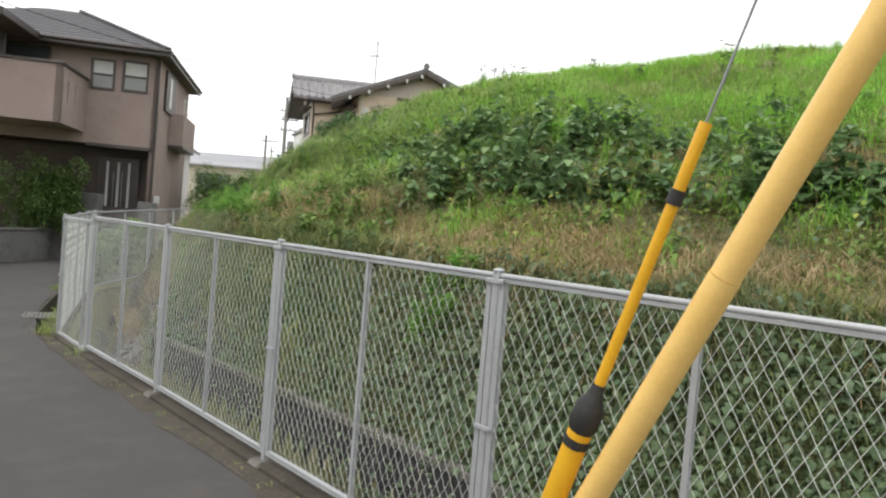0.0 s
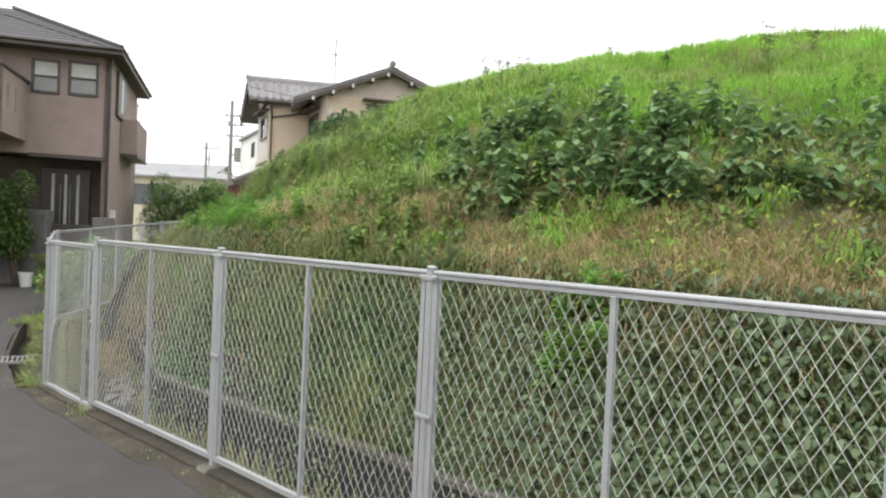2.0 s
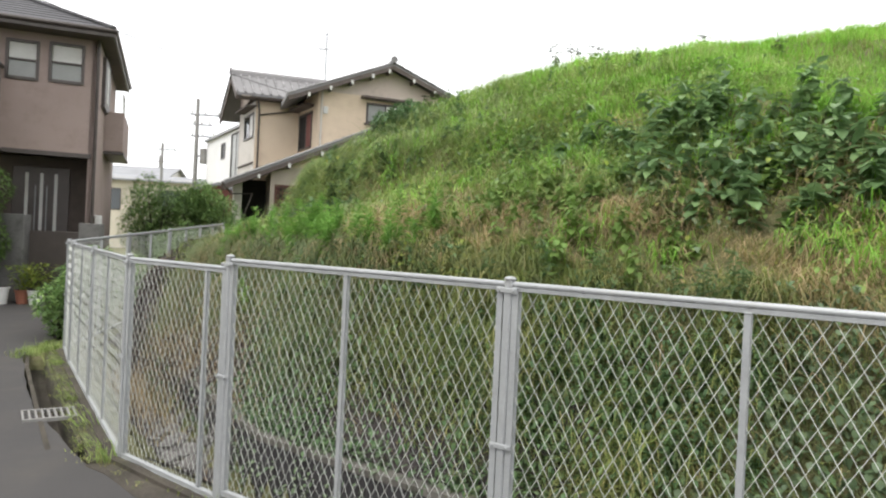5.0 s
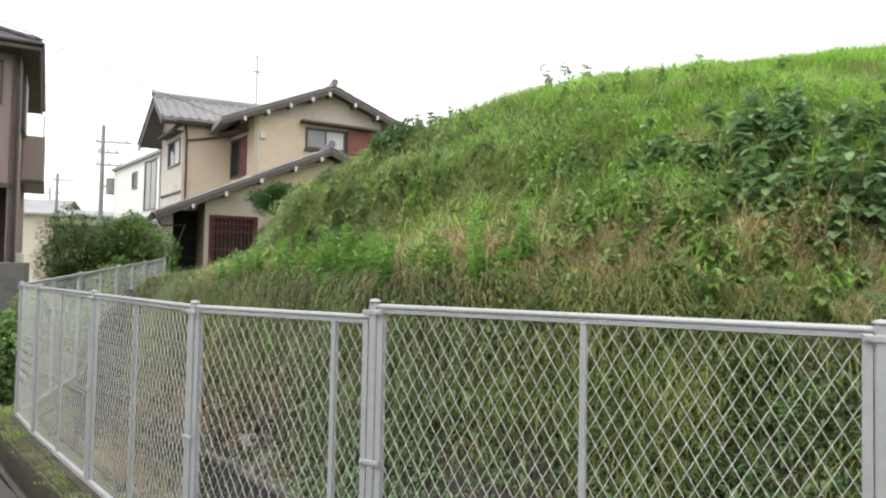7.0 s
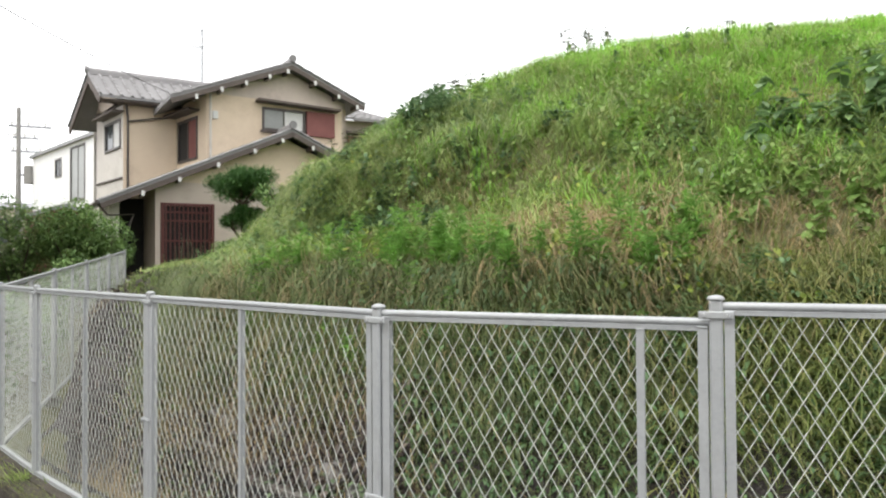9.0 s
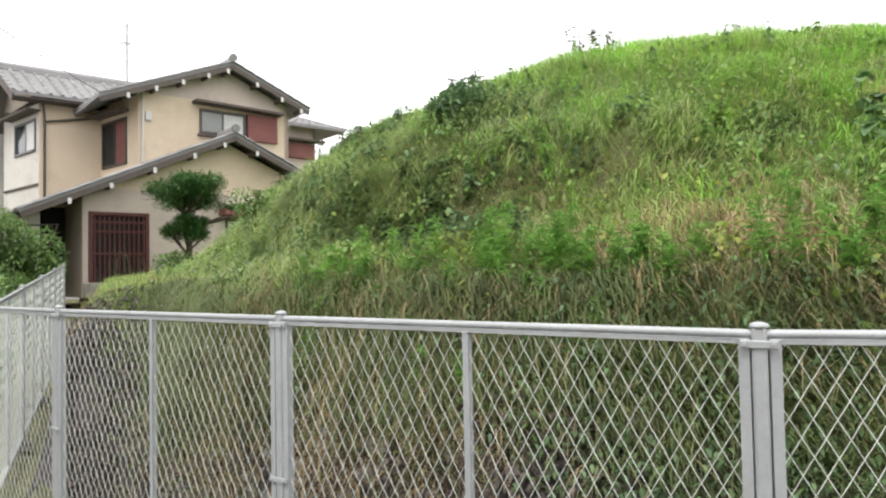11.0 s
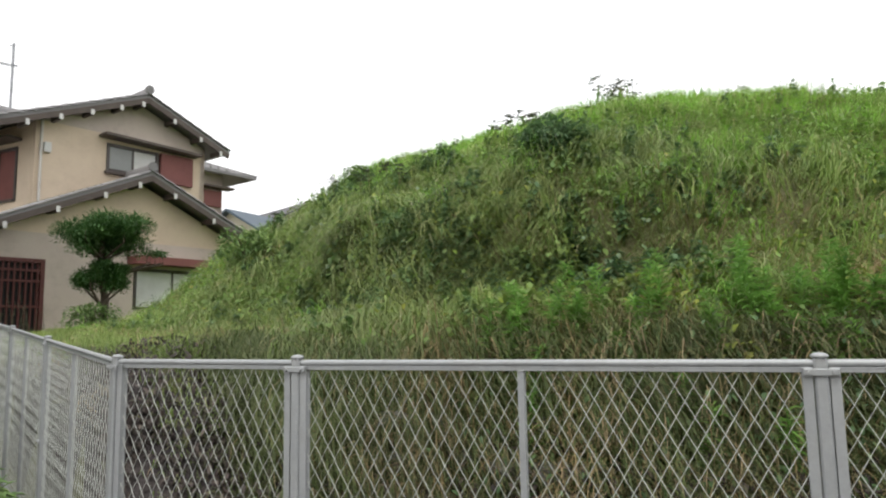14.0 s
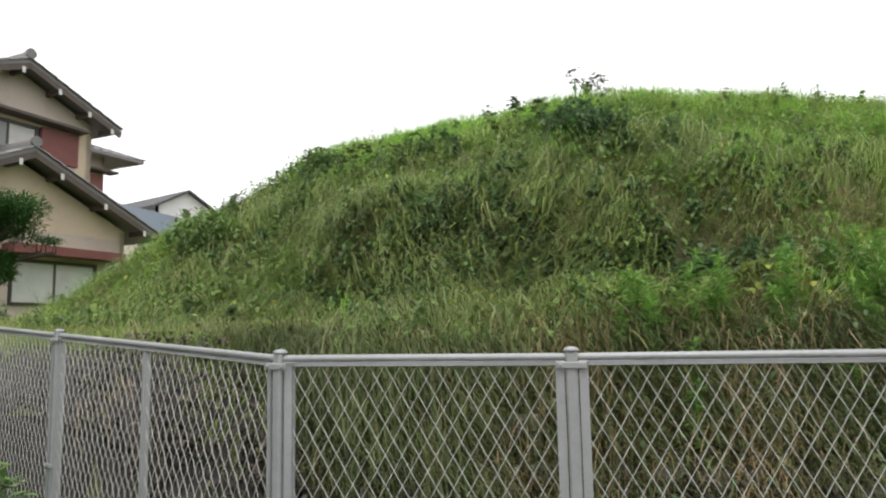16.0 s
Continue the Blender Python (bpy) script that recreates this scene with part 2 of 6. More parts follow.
    "straw": foliage("dry_straw", [(0.0, (0.239, 0.176, 0.082)), (0.5, (0.405, 0.302, 0.164)), (1.0, (0.552, 0.428, 0.279))], 0.8, (0.276, 0.252, 0.082), 0.35, 0.35),
    "creeper": foliage("creeper_leaf", [(0.0, (0.0808, 0.132, 0.066)), (0.5, (0.133, 0.194, 0.102)), (1.0, (0.199, 0.264, 0.15))], 0.9, (0.095, 0.141, 0.072), 0.5, 0.3, 0.45),
    "broadleaf": foliage("dark_broadleaf", [(0.0, (0.084, 0.161, 0.0667)), (0.6, (0.156, 0.259, 0.109)), (1.0, (0.264, 0.391, 0.161))], 0.8, (0.102, 0.167, 0.0805), 0.4, 0.35, 0.42),
    # broadleaf tones scaled darker; in the hollows this colour carries their shade
    "bramble": foliage("darkened_leaf", [(0.0, (0.0625, 0.127, 0.0552)), (0.6, (0.116, 0.205, 0.0903)), (1.0, (0.197, 0.31, 0.133))], 0.8, (0.0758, 0.132, 0.0667), 0.4, 0.35, 0.42),
    "vine_dark": foliage("clump_leaf", [(0.0, (0.12, 0.21, 0.05)), (0.6, (0.18, 0.3, 0.075)), (1.0, (0.26, 0.38, 0.11))], 0.8, (0.24, 0.29, 0.08), 0.5, 0.35),
    "feathery": foliage("feathery_leaf", [(0.0, (0.114, 0.256, 0.0515)), (0.5, (0.191, 0.395, 0.0772)), (1.0, (0.305, 0.491, 0.138))], 0.9, None, 0.5, 0.4),
    "vine": foliage("yellow_green_vine", [(0.0, (0.15, 0.25, 0.03)), (0.6, (0.27, 0.36, 0.06)), (1.0, (0.45, 0.43, 0.12))], 0.9, None, 0.5, 0.38),
    "shrub": foliage("garden_shrub", [(0.0, (0.075, 0.147, 0.0512)), (0.6, (0.165, 0.28, 0.08)), (1.0, (0.315, 0.448, 0.152))], 0.7, (0.09, 0.154, 0.064), 0.4, 0.3),
    "needles": foliage("pine_needles", [(0.0, (0.042, 0.105, 0.0375)), (0.7, (0.084, 0.182, 0.06)), (1.0, (0.14, 0.266, 0.075))], 1.5, None, 0.5, 0.2),
    "stalk": foliage("weed_stalk", [(0.0, (0.1, 0.12, 0.04)), (1.0, (0.24, 0.2, 0.1))], 0.9, None, 0.5, 0.1),
    "umbel": foliage("grey_green_umbel", [(0.0, (0.06, 0.08, 0.045)), (1.0, (0.16, 0.17, 0.11))], 0.9, None, 0.5, 0.2),
}


# ---- mesh helpers ----
def link(name, bm, mat, parent=None, label="", smooth=False):
    me = bpy.data.meshes.new(name)
    bmesh.ops.recalc_face_normals(bm, faces=bm.faces)
    bm.to_mesh(me)
    bm.free()
    if smooth:
        me.shade_smooth()
    me.materials.append(M[mat])
    ob = new(name, me)
    if parent:
        ob.parent = parent
    if label:
        ob["label"] = label
    return ob


def part(name, bm, mat, parent, label="", smooth=False):
    return link(name, bm, mat, parent, label, smooth)


def thing(name, label, category, m=None, group="", kind=""):
    e = new(name)
    e.empty_display_size = 0.2
    if m is not None:
        e.matrix_world = m
    return tagged(e, label, category, group, kind)


def box(bm, lo, hi, bev=0.0, m=None):
    r = bmesh.ops.create_cube(bm, size=1.0)
    vs = r["verts"]
    for v in vs:
        v.co = Vector([(a + b) / 2 + c * (b - a) for a, b, c in zip(lo, hi, v.co)])
    if bev:
        es = list({e for v in vs for e in v.link_edges})
        vs = list({v for f in bmesh.ops.bevel(bm, geom=es, offset=bev, segments=1, affect="EDGES", profile=0.5)["faces"] for v in f.verts} | {v for v in vs if v.is_valid})
    if m is not None:
        for v in vs:
            v.co = m @ v.co
    return bm


def tube(bm, pts, radii, n=10, caps=True):
    """A round bar through the points, with a radius at each."""
    pts = [Vector(p) for p in pts]
    rings = []
    for i, p in enumerate(pts):
        d = (pts[min(i + 1, len(pts) - 1)] - pts[max(i - 1, 0)]).normalized()
        a = d.cross(Vector((0, 0, 1)) if abs(d.z) < 0.95 else Vector((1, 0, 0))).normalized()
        b = d.cross(a)
        r = radii[i] if isinstance(radii, (list, tuple)) else radii
        rings.append([bm.verts.new(p + (a * math.cos(k * math.tau / n) + b * math.sin(k * math.tau / n)) * r) for k in range(n)])
    for q, s in zip(rings, rings[1:]):
        for k in range(n):
            bm.faces.new((q[k], q[(k + 1) % n], s[(k + 1) % n], s[k]))
    if caps:
        for ring in (rings[0][::-1], rings[-1]):
            bm.faces.new([bm.verts.new(v.co) for v in ring])
    return bm


def slab(bm, poly, thick):
    """A plate of even thickness below a planar outline."""
    top = [bm.verts.new(p) for p in poly]
    low = [bm.verts.new(Vector(p) - Vector((0, 0, thick))) for p in poly]
    bm.faces.new(top)
    bm.faces.new(low[::-1])
    n = len(poly)
    for i in range(n):
        bm.faces.new((top[i], low[i], low[(i + 1) % n], top[(i + 1) % n]))
    return bm


def wall_panel(bm, a, b, z0, z1, thick, holes=()):
    """An upright wall from plan point a to b, its outer face on that line and its thickness to the left of it; holes are (s0, s1, z0, z1) along it."""
    a, b = Vector((*a, 0)), Vector((*b, 0))
    L = (b - a).length
    d = (b - a) / L
    nrm = Vector((-d.y, d.x, 0))
    xs = sorted({0.0, L, *[v for h in holes for v in h[:2]]})
    zs = sorted({z0, z1, *[v for h in holes for v in h[2:]]})
    for x0, x1 in zip(xs, xs[1:]):
        for q0, q1 in zip(zs, zs[1:]):
            if any(h[0] <= x0 + 1e-6 and x1 <= h[1] + 1e-6 and h[2] <= q0 + 1e-6 and q1 <= h[3] + 1e-6 for h in holes):
                continue
            c = [a + d * x + nrm * t + Vector((0, 0, z)) for t in (0, thick) for x, z in ((x0, q0), (x1, q0), (x1, q1), (x0, q1))]
            v = [bm.verts.new(p) for p in c]
            for f in ((0, 1, 2, 3), (7, 6, 5, 4), (0, 4, 5, 1), (1, 5, 6, 2), (2, 6, 7, 3), (3, 7, 4, 0)):
                bm.faces.new([v[i] for i in f])
    bmesh.ops.remove_doubles(bm, verts=bm.verts, dist=1e-4)
    return bm


def bulk(name, verts, faces, mat, label, category):
    """One large mesh of loose pieces: verts (n, 3); faces a list of (k, c) index arrays."""
    me = bpy.data.meshes.new(name)
    me.vertices.add(len(verts))
    me.vertices.foreach_set("co", np.asarray(verts, np.float32).ravel())
    loops = np.concatenate([f.ravel() for f in faces]).astype(np.int32)
    sizes = np.concatenate([np.full(len(f), f.shape[1]) for f in faces])
    me.loops.add(len(loops))
    me.loops.foreach_set("vertex_index", loops)
    me.polygons.add(len(sizes))
    me.polygons.foreach_set("loop_start", np.concatenate([[0], np.cumsum(sizes)[:-1]]).astype(np.int32))
    me.update(calc_edges=True)
    me.validate()
    me.materials.append(M[mat])
    return tagged(new(name, me), label, category, kind="stuff")


# ---- the plan: the fence's line, and the shape of the ground by it ----
POSTS = [(5.29, -1.70, 1.54), (3.885, -0.28, 1.54), (2.48, 1.14, 1.54), (1.075, 2.569, 1.54), (-0.319, 4.0, 1.54), (-1.744, 5.404, 1.54),
         (-2.595, 6.30, 1.488), (-3.447, 8.107, 1.488), (-4.295, 9.921, 1.488), (-4.72, 10.914, 1.492),
         (-4.56, 12.95, 1.60), (-4.40, 14.95, 1.71), (-4.24, 16.95, 1.82), (-4.08, 18.95, 1.93)]
LINE = np.array([(26.0, -22.6), *[p[:2] for p in POSTS], (-3.7, 23.5)])


def beside(x, y):
    """Distance from the fence's line: positive on the mound's side."""
    x, y = np.asarray(x, float), np.asarray(y, float)
    best = np.full(x.shape, 1e9)
    sign = np.ones(x.shape)
    for (ax, ay), (bx, by) in zip(LINE, LINE[1:]):
        dx, dy = bx - ax, by - ay
        s = np.clip(((x - ax) * dx + (y - ay) * dy) / (dx * dx + dy * dy), 0, 1)
        qx, qy = x - ax - s * dx, y - ay - s * dy
        d = np.hypot(qx, qy)
        near = d < best
        best = np.where(near, d, best)
        sign = np.where(near, np.where(dy * qx - dx * qy >= 0, 1.0, -1.0), sign)
    return best * sign


def smooth(a, b, v):
    t = np.clip((v - a) / (b - a), 0, 1)
    return t * t * (3 - 2 * t)


WAVES = [(random.uniform(-1, 1), random.uniform(-1, 1), random.uniform(0, 6.3)) for _ in range(14)]


def lumps(x, y, size):
    """Soft irregular swellings, about -1 to 1."""
    out = 0
    for k, (a, b, p) in enumerate(WAVES):
        f = (1 + 0.35 * k) / size
        out = out + np.sin((a * x + b * y) * f * 2.2 + p + 1.3 * np.sin((b * x - a * y) * f * 1.3 + p)) / (1 + 0.35 * k)
    return out / 3.2


def reach(x, y, d):
    """Distance from the fence scaled by how steeply the slope rises there."""
    return d * (1 + 0.26 * smooth(8.5, 13.0, y) + 0.14 * smooth(14.0, 16.5, y) - 0.1 * smooth(3.0, 5.5, x))


HOLLOWS = ((-1.95, 12.6, 0.35), (-1.8, 12.1, 0.3), (-1.5, 10.5, 0.35), (-1.75, 11.4, 0.3), (-1.2, 10.1, 0.25))


def rise(x, y):
    """Height of the ground anywhere."""
    x, y = np.asarray(x, float), np.asarray(y, float)
    d = beside(x, y)
    e = reach(x, y, d)
    h = np.interp(e, [-0.1, 0.12, 0.3, 0.55, 1.1, 1.2, 1.28, 1.6, 1.95, 2.35, 2.9, 3.7, 4.6, 5.7, 7.1, 8.6, 10.5, 13.0, 18.0],
                  [-0.03, -0.06, -0.25, -0.62, -0.62, -0.06, 0.06, 0.72, 1.36, 1.52, 1.78, 2.36, 2.98, 3.46, 4.02, 4.52, 5.02, 5.55, 6.15])
    h = h + (lumps(x, y, 2.2) * 0.09 + lumps(y, x, 0.75) * 0.075) * smooth(1.2, 2.5, e) + lumps(x + 5, y - 3, 6.0) * 0.12 * smooth(3, 6, e)
    h = h + 0.28 * np.exp(-(((d - 2.5) / 0.85) ** 2)) * smooth(5.0, 7.0, y) * (1 - smooth(10.0, 11.5, y))
    h = h + 0.13 * lumps(x * 1.1 - 4, y * 1.1, 0.6) * smooth(2.0, 3.0, e) * smooth(7.5, 10.0, y)
    h = h + 0.17 * smooth(4.6, 7.0, x) * (1 - smooth(8.6, 10.5, x)) * (1 - smooth(11.5, 14.0, y)) * smooth(6.5, 8.5, e) - 0.16 * smooth(14.8, 16.2, y) * smooth(0.8, 2.2, x)
    h = h + (0.3 * np.exp(-(((e - 3.85) / 0.42) ** 2)) - 0.2 * np.exp(-(((e - 3.1) / 0.3) ** 2))) * smooth(8.8, 10.0, y) * (1 - smooth(13.6, 15.0, y)) * (0.75 + 0.6 * lumps(x + 2, y, 0.9))
    h = h + 0.07 * smooth(3.2, 5.5, e) - 0.15 * np.exp(-((x + 0.1) ** 2 + (y - 16.9) ** 2) / 0.5)
    for hx, hy, hr in HOLLOWS:
        h = h - 0.24 * np.exp(-((x - hx) ** 2 + (y - hy) ** 2) / (hr * hr))
    h = h + 0.28 * np.exp(-(((x - 3.2) / 1.4) ** 2) - ((y - 8.9) / 1.3) ** 2)
    h = h + 0.15 * np.exp(-(((x - 0.7) / 0.7) ** 2) - ((y - 16.2) / 0.5) ** 2) - 0.3 * smooth(-0.4, 0.3, x) * (1 - smooth(1.6, 3.0, x)) * smooth(16.4, 17.2, y)
    # the mound ends before the garden in the north, and falls away behind
    end = smooth(24.5, 15.5, y - 0.12 * (x + 2))
    back = smooth(34.0, 20.0, d)
    h = np.where(d > 0.6, np.minimum(h, 1.45) + np.maximum(h - 1.45, 0) * end * back, h)
    yard = np.interp(e, [0.1, 0.45, 1.0, 2.2], [0.2, 1.0, 1.42, 1.52]) + 0.02 * np.clip(y - 13, 0, 7)
    h = np.where(d > 0.3, h + smooth(11.2, 13.2, y) * (1 - smooth(23.0, 24.2, y)) * np.maximum(yard - h, 0), h)
    lane = np.where(d < 0.3, 0.9 * smooth(13.5, 21.5, y) * smooth(-7.0, -5.6, x), 0)
    trough = 0.34 * smooth(-0.72, -0.56, d) * (1 - smooth(-0.16, -0.06, d)) * smooth(6.2, 6.5, y) * (1 - smooth(10.8, 11.0, y))
    return np.where(d > 0.3, h, -0.03 + lane - trough)


# ---- ground ----
def axis(lo, hi, step, far):
    mid = list(np.arange(lo, hi, step))
    a, b, s = [lo], [mid[-1]], step
    while a[-1] > -far:
        s *= 1.35
        a.append(a[-1] - s)
        b.append(b[-1] + s)
    return np.array(a[:0:-1] + mid + b[1:])


gx, gy = axis(-10, 15, 0.16, 2500), axis(-4, 27, 0.16, 2500)
X, Y = np.meshgrid(gx, gy)
Z = rise(X, Y)
Z = np.where(np.hypot(X, Y) > 60, np.minimum(Z, 0.0), Z)
nx, ny = len(gx), len(gy)
idx = np.arange(nx * ny).reshape(ny, nx)
ground = bulk("ground", np.stack([X.ravel(), Y.ravel(), Z.ravel()], 1),
              [np.stack([idx[:-1, :-1], idx[:-1, 1:], idx[1:, 1:], idx[1:, :-1]], -1).reshape(-1, 4)], "ground",
              "brown soil and turf of the mound and land around", "ground")
ground["kind"] = "structure"
ground.data.shade_smooth()


def along(offset, a, b):
    """Plan points beside the fence's line, from post a to post b, at an offset (negative: the road's side)."""
    pts = [Vector(p[:2]) for p in POSTS]
    out = []
    for i in range(a, b + 1):
        d = ((pts[min(i + 1, len(pts) - 1)] - pts[i]).normalized() + (pts[i] - pts[max(i - 1, 0)]).normalized()).normalized()
        out.append(pts[i] + Vector((d.y, -d.x)) * offset)
    return out


# the road, with a slightly broken edge along the fence's footing
edge = []
base_edge = [Vector((16.0, -12.9))] + along(-0.17, 0, 5) + [along(-0.24, 6, 6)[0]] + along(-0.47, 6, 9)[1:] + [Vector((-5.3, 13.0)), Vector((-5.75, 16.5)), Vector((-6.1, 22.0))]
for p, q in zip(base_edge, base_edge[1:]):
    k = max(2, int((q - p).length / 0.18))
    for i in range(k):
        w = p.lerp(q, i / k)
        edge.append((w.x + 0.035 * noise.noise((w.x * 2.3, w.y * 2.3, 0)), w.y + 0.035 * noise.noise((w.x * 2.3, w.y * 2.3, 7))))
bm = bmesh.new()
left_x = -8.72
rows = [[bm.verts.new((ex + (left_x - ex) * f if ey > -4 else ex + (-14 - ex) * f, ey, 0.012 * math.sin(f * 3.14) + 0.004)) for f in (0, 0.03, 0.2, 0.45, 0.7, 1.0)] for ex, ey in edge]
for r0, r1 in zip(rows, rows[1:]):
    for i in range(5):
        bm.faces.new((r0[i], r0[i + 1], r1[i + 1], r1[i]))
tagged(link("road", bm, "asphalt", smooth=True), "dark grey worn asphalt of a narrow lane", "road", kind="structure")


# ---- fence footing, gutter, grate ----
def strip(bm, inner, outer, z0, z1, ragged=0.0):
    """A low kerb between two plan lines; ragged: how far its outer edge strays."""
    vs = []
    for p, q in zip(inner, outer):
        j = 0.012 * noise.noise((p.x * 3, p.y * 3, 2))
        if ragged:
            q = q + (q - p).normalized() * ragged * (noise.noise((q.x * 1.7, q.y * 1.7, 5)) + 0.6 * noise.noise((q.x * 5.1, q.y * 5.1, 9)))
        vs.append([bm.verts.new((p.x, p.y, z0)), bm.verts.new((p.x, p.y, z1 + j)), bm.verts.new((q.x, q.y, z1 + j)), bm.verts.new((q.x, q.y, z0))])
    for a, b in zip(vs, vs[1:]):
        for k in range(3):
            bm.faces.new((a[k], a[k + 1], b[k + 1], b[k]))
    bm.faces.new(vs[0])
    bm.faces.new(vs[-1][::-1])
    return bm


def finer(pts, step=0.25):
    out = []
    for p, q in zip(pts, pts[1:]):
        k = max(1, int((q - p).length / step))
        out += [p.lerp(q, i / k) for i in range(k)]
    return out + [pts[-1]]


def pair_lines(o1, o2, a, b):
    p, q = along(o1, a, b), along(o2, a, b)
    P, Q = [], []
    for i in range(len(p) - 1):
        k = max(1, int((p[i + 1] - p[i]).length / 0.25))
        P += [p[i].lerp(p[i + 1], j / k) for j in range(k)]
        Q += [q[i].lerp(q[i + 1], j / k) for j in range(k)]
    return P + [p[-1]], Q + [q[-1]]


bm = strip(bmesh.new(), *pair_lines(0.07, -0.085, 0, 9), -0.3, 0.03)
tagged(link("kerb", bm, "mossy"), "dirty mossy concrete footing under the mesh fence", "kerb", kind="structure")
bm = strip(bmesh.new(), *pair_lines(-0.088, -0.27, 0, 6), -0.2, 0.0095, 0.06)
tagged(link("verge", bm, "mossy"), "strip of mossy dirt between road and fence footing", "verge", kind="structure")
bm = strip(bmesh.new(), *pair_lines(-0.088, -0.195, 6, 9), -0.25, 0.02)
tagged(link("verge", bm, "mossy"), "mossy dirt bank between gutter and fence footing", "verge", kind="structure")
# the gutter: a concrete trough beside the road
bm = bmesh.new()
secs = []
L1, L2 = (v[2:] for v in pair_lines(-0.2, -0.46, 6, 9))
for p, q in zip(L1, L2):
    d = (q - p).normalized()
    o = [p, p + d * 0.03, p + d * 0.035, q - d * 0.045, q - d * 0.04, q]
    z = [0.01, 0.01, -0.26, -0.26, 0.008, 0.008]
    secs.append([bm.verts.new((v.x, v.y, h)) for v, h in zip(o, z)])
for a, b in zip(secs, secs[1:]):
    for k in range(5):
        bm.faces.new((a[k], a[k + 1], b[k + 1], b[k]))
tagged(link("gutter", bm, "mossy"), "open concrete roadside gutter, dark and damp inside", "gutter", kind="structure")


def drain_grate():
    e = thing("drain_grate", "galvanised steel drain grating over the roadside gutter", "drain grate", pose(-3.56, 7.5, 0.018, 0, 0, 25))
    for y in (-0.17, 0.17):
        part("side_bar", box(bmesh.new(), (-0.21, y - 0.012, -0.02), (0.21, y + 0.012, 0.015), 0.003), "pole", e)
    for i in range(9):
        x = -0.2 + i * 0.05
        part("cross_bar", box(bmesh.new(), (x - 0.009, -0.16, -0.015), (x + 0.009, 0.16, 0.013), 0.002), "pole", e)


drain_grate()


# ---- fence ----
fence = thing("mesh_fence", "pale grey steel fence of framed diamond-mesh panels along the lane", "fence")


def fence_post(m):
    e = part("post", box(bmesh.new(), (-0.0205, -0.0235, -1.56), (0.0205, 0.0235, 0.002), 0.007), "fence", fence)
    e.matrix_basis = m
    bm = bmesh.new()
    bmesh.ops.create_uvsphere(bm, u_segments=14, v_segments=6, radius=0.029)
    for v in bm.verts:
        v.co.z = max(v.co.z, -0.006) * 0.5 + 0.003
    part("cap", bm, "fence", e, smooth=True)
    bm = box(bmesh.new(), (-0.085, -0.1, -1.6), (0.08, 0.07, -1.5), 0.025)
    for v in bm.verts:
        v.co += Vector((0.02, 0.02, 0.008)) * noise.noise(v.co * 14)
    part("footing", bm, "lip", e, "rough stained concrete post footing")
    for z in (-0.046, -0.735):
        bm = box(bmesh.new(), (-0.052, -0.031, z - 0.012), (0.052, -0.023, z + 0.012), 0.003)
        for x in (-0.036, 0.036):
            bmesh.ops.create_cone(bm, cap_ends=True, segments=8, radius1=0.006, radius2=0.005, depth=0.008, matrix=Matrix.Translation((x, -0.034, z)) @ Matrix.Rotation(radians(90), 4, "X"))
        part("clamp", bm, "fence", e)
    return e


def headings():
    for i, p in enumerate(POSTS):
        q, r = POSTS[max(i - 1, 0)], POSTS[min(i + 1, len(POSTS) - 1)]
        yield p, math.degrees(math.atan2(r[1] - q[1], r[0] - q[0])) + 180


first = None
for p, a in headings():
    m = pose(p[0], p[1], p[2] + 0.004, 0, 0, a)
    if first is None:
        first = fence_post(m)
    else:
        copy_thing(first, m)


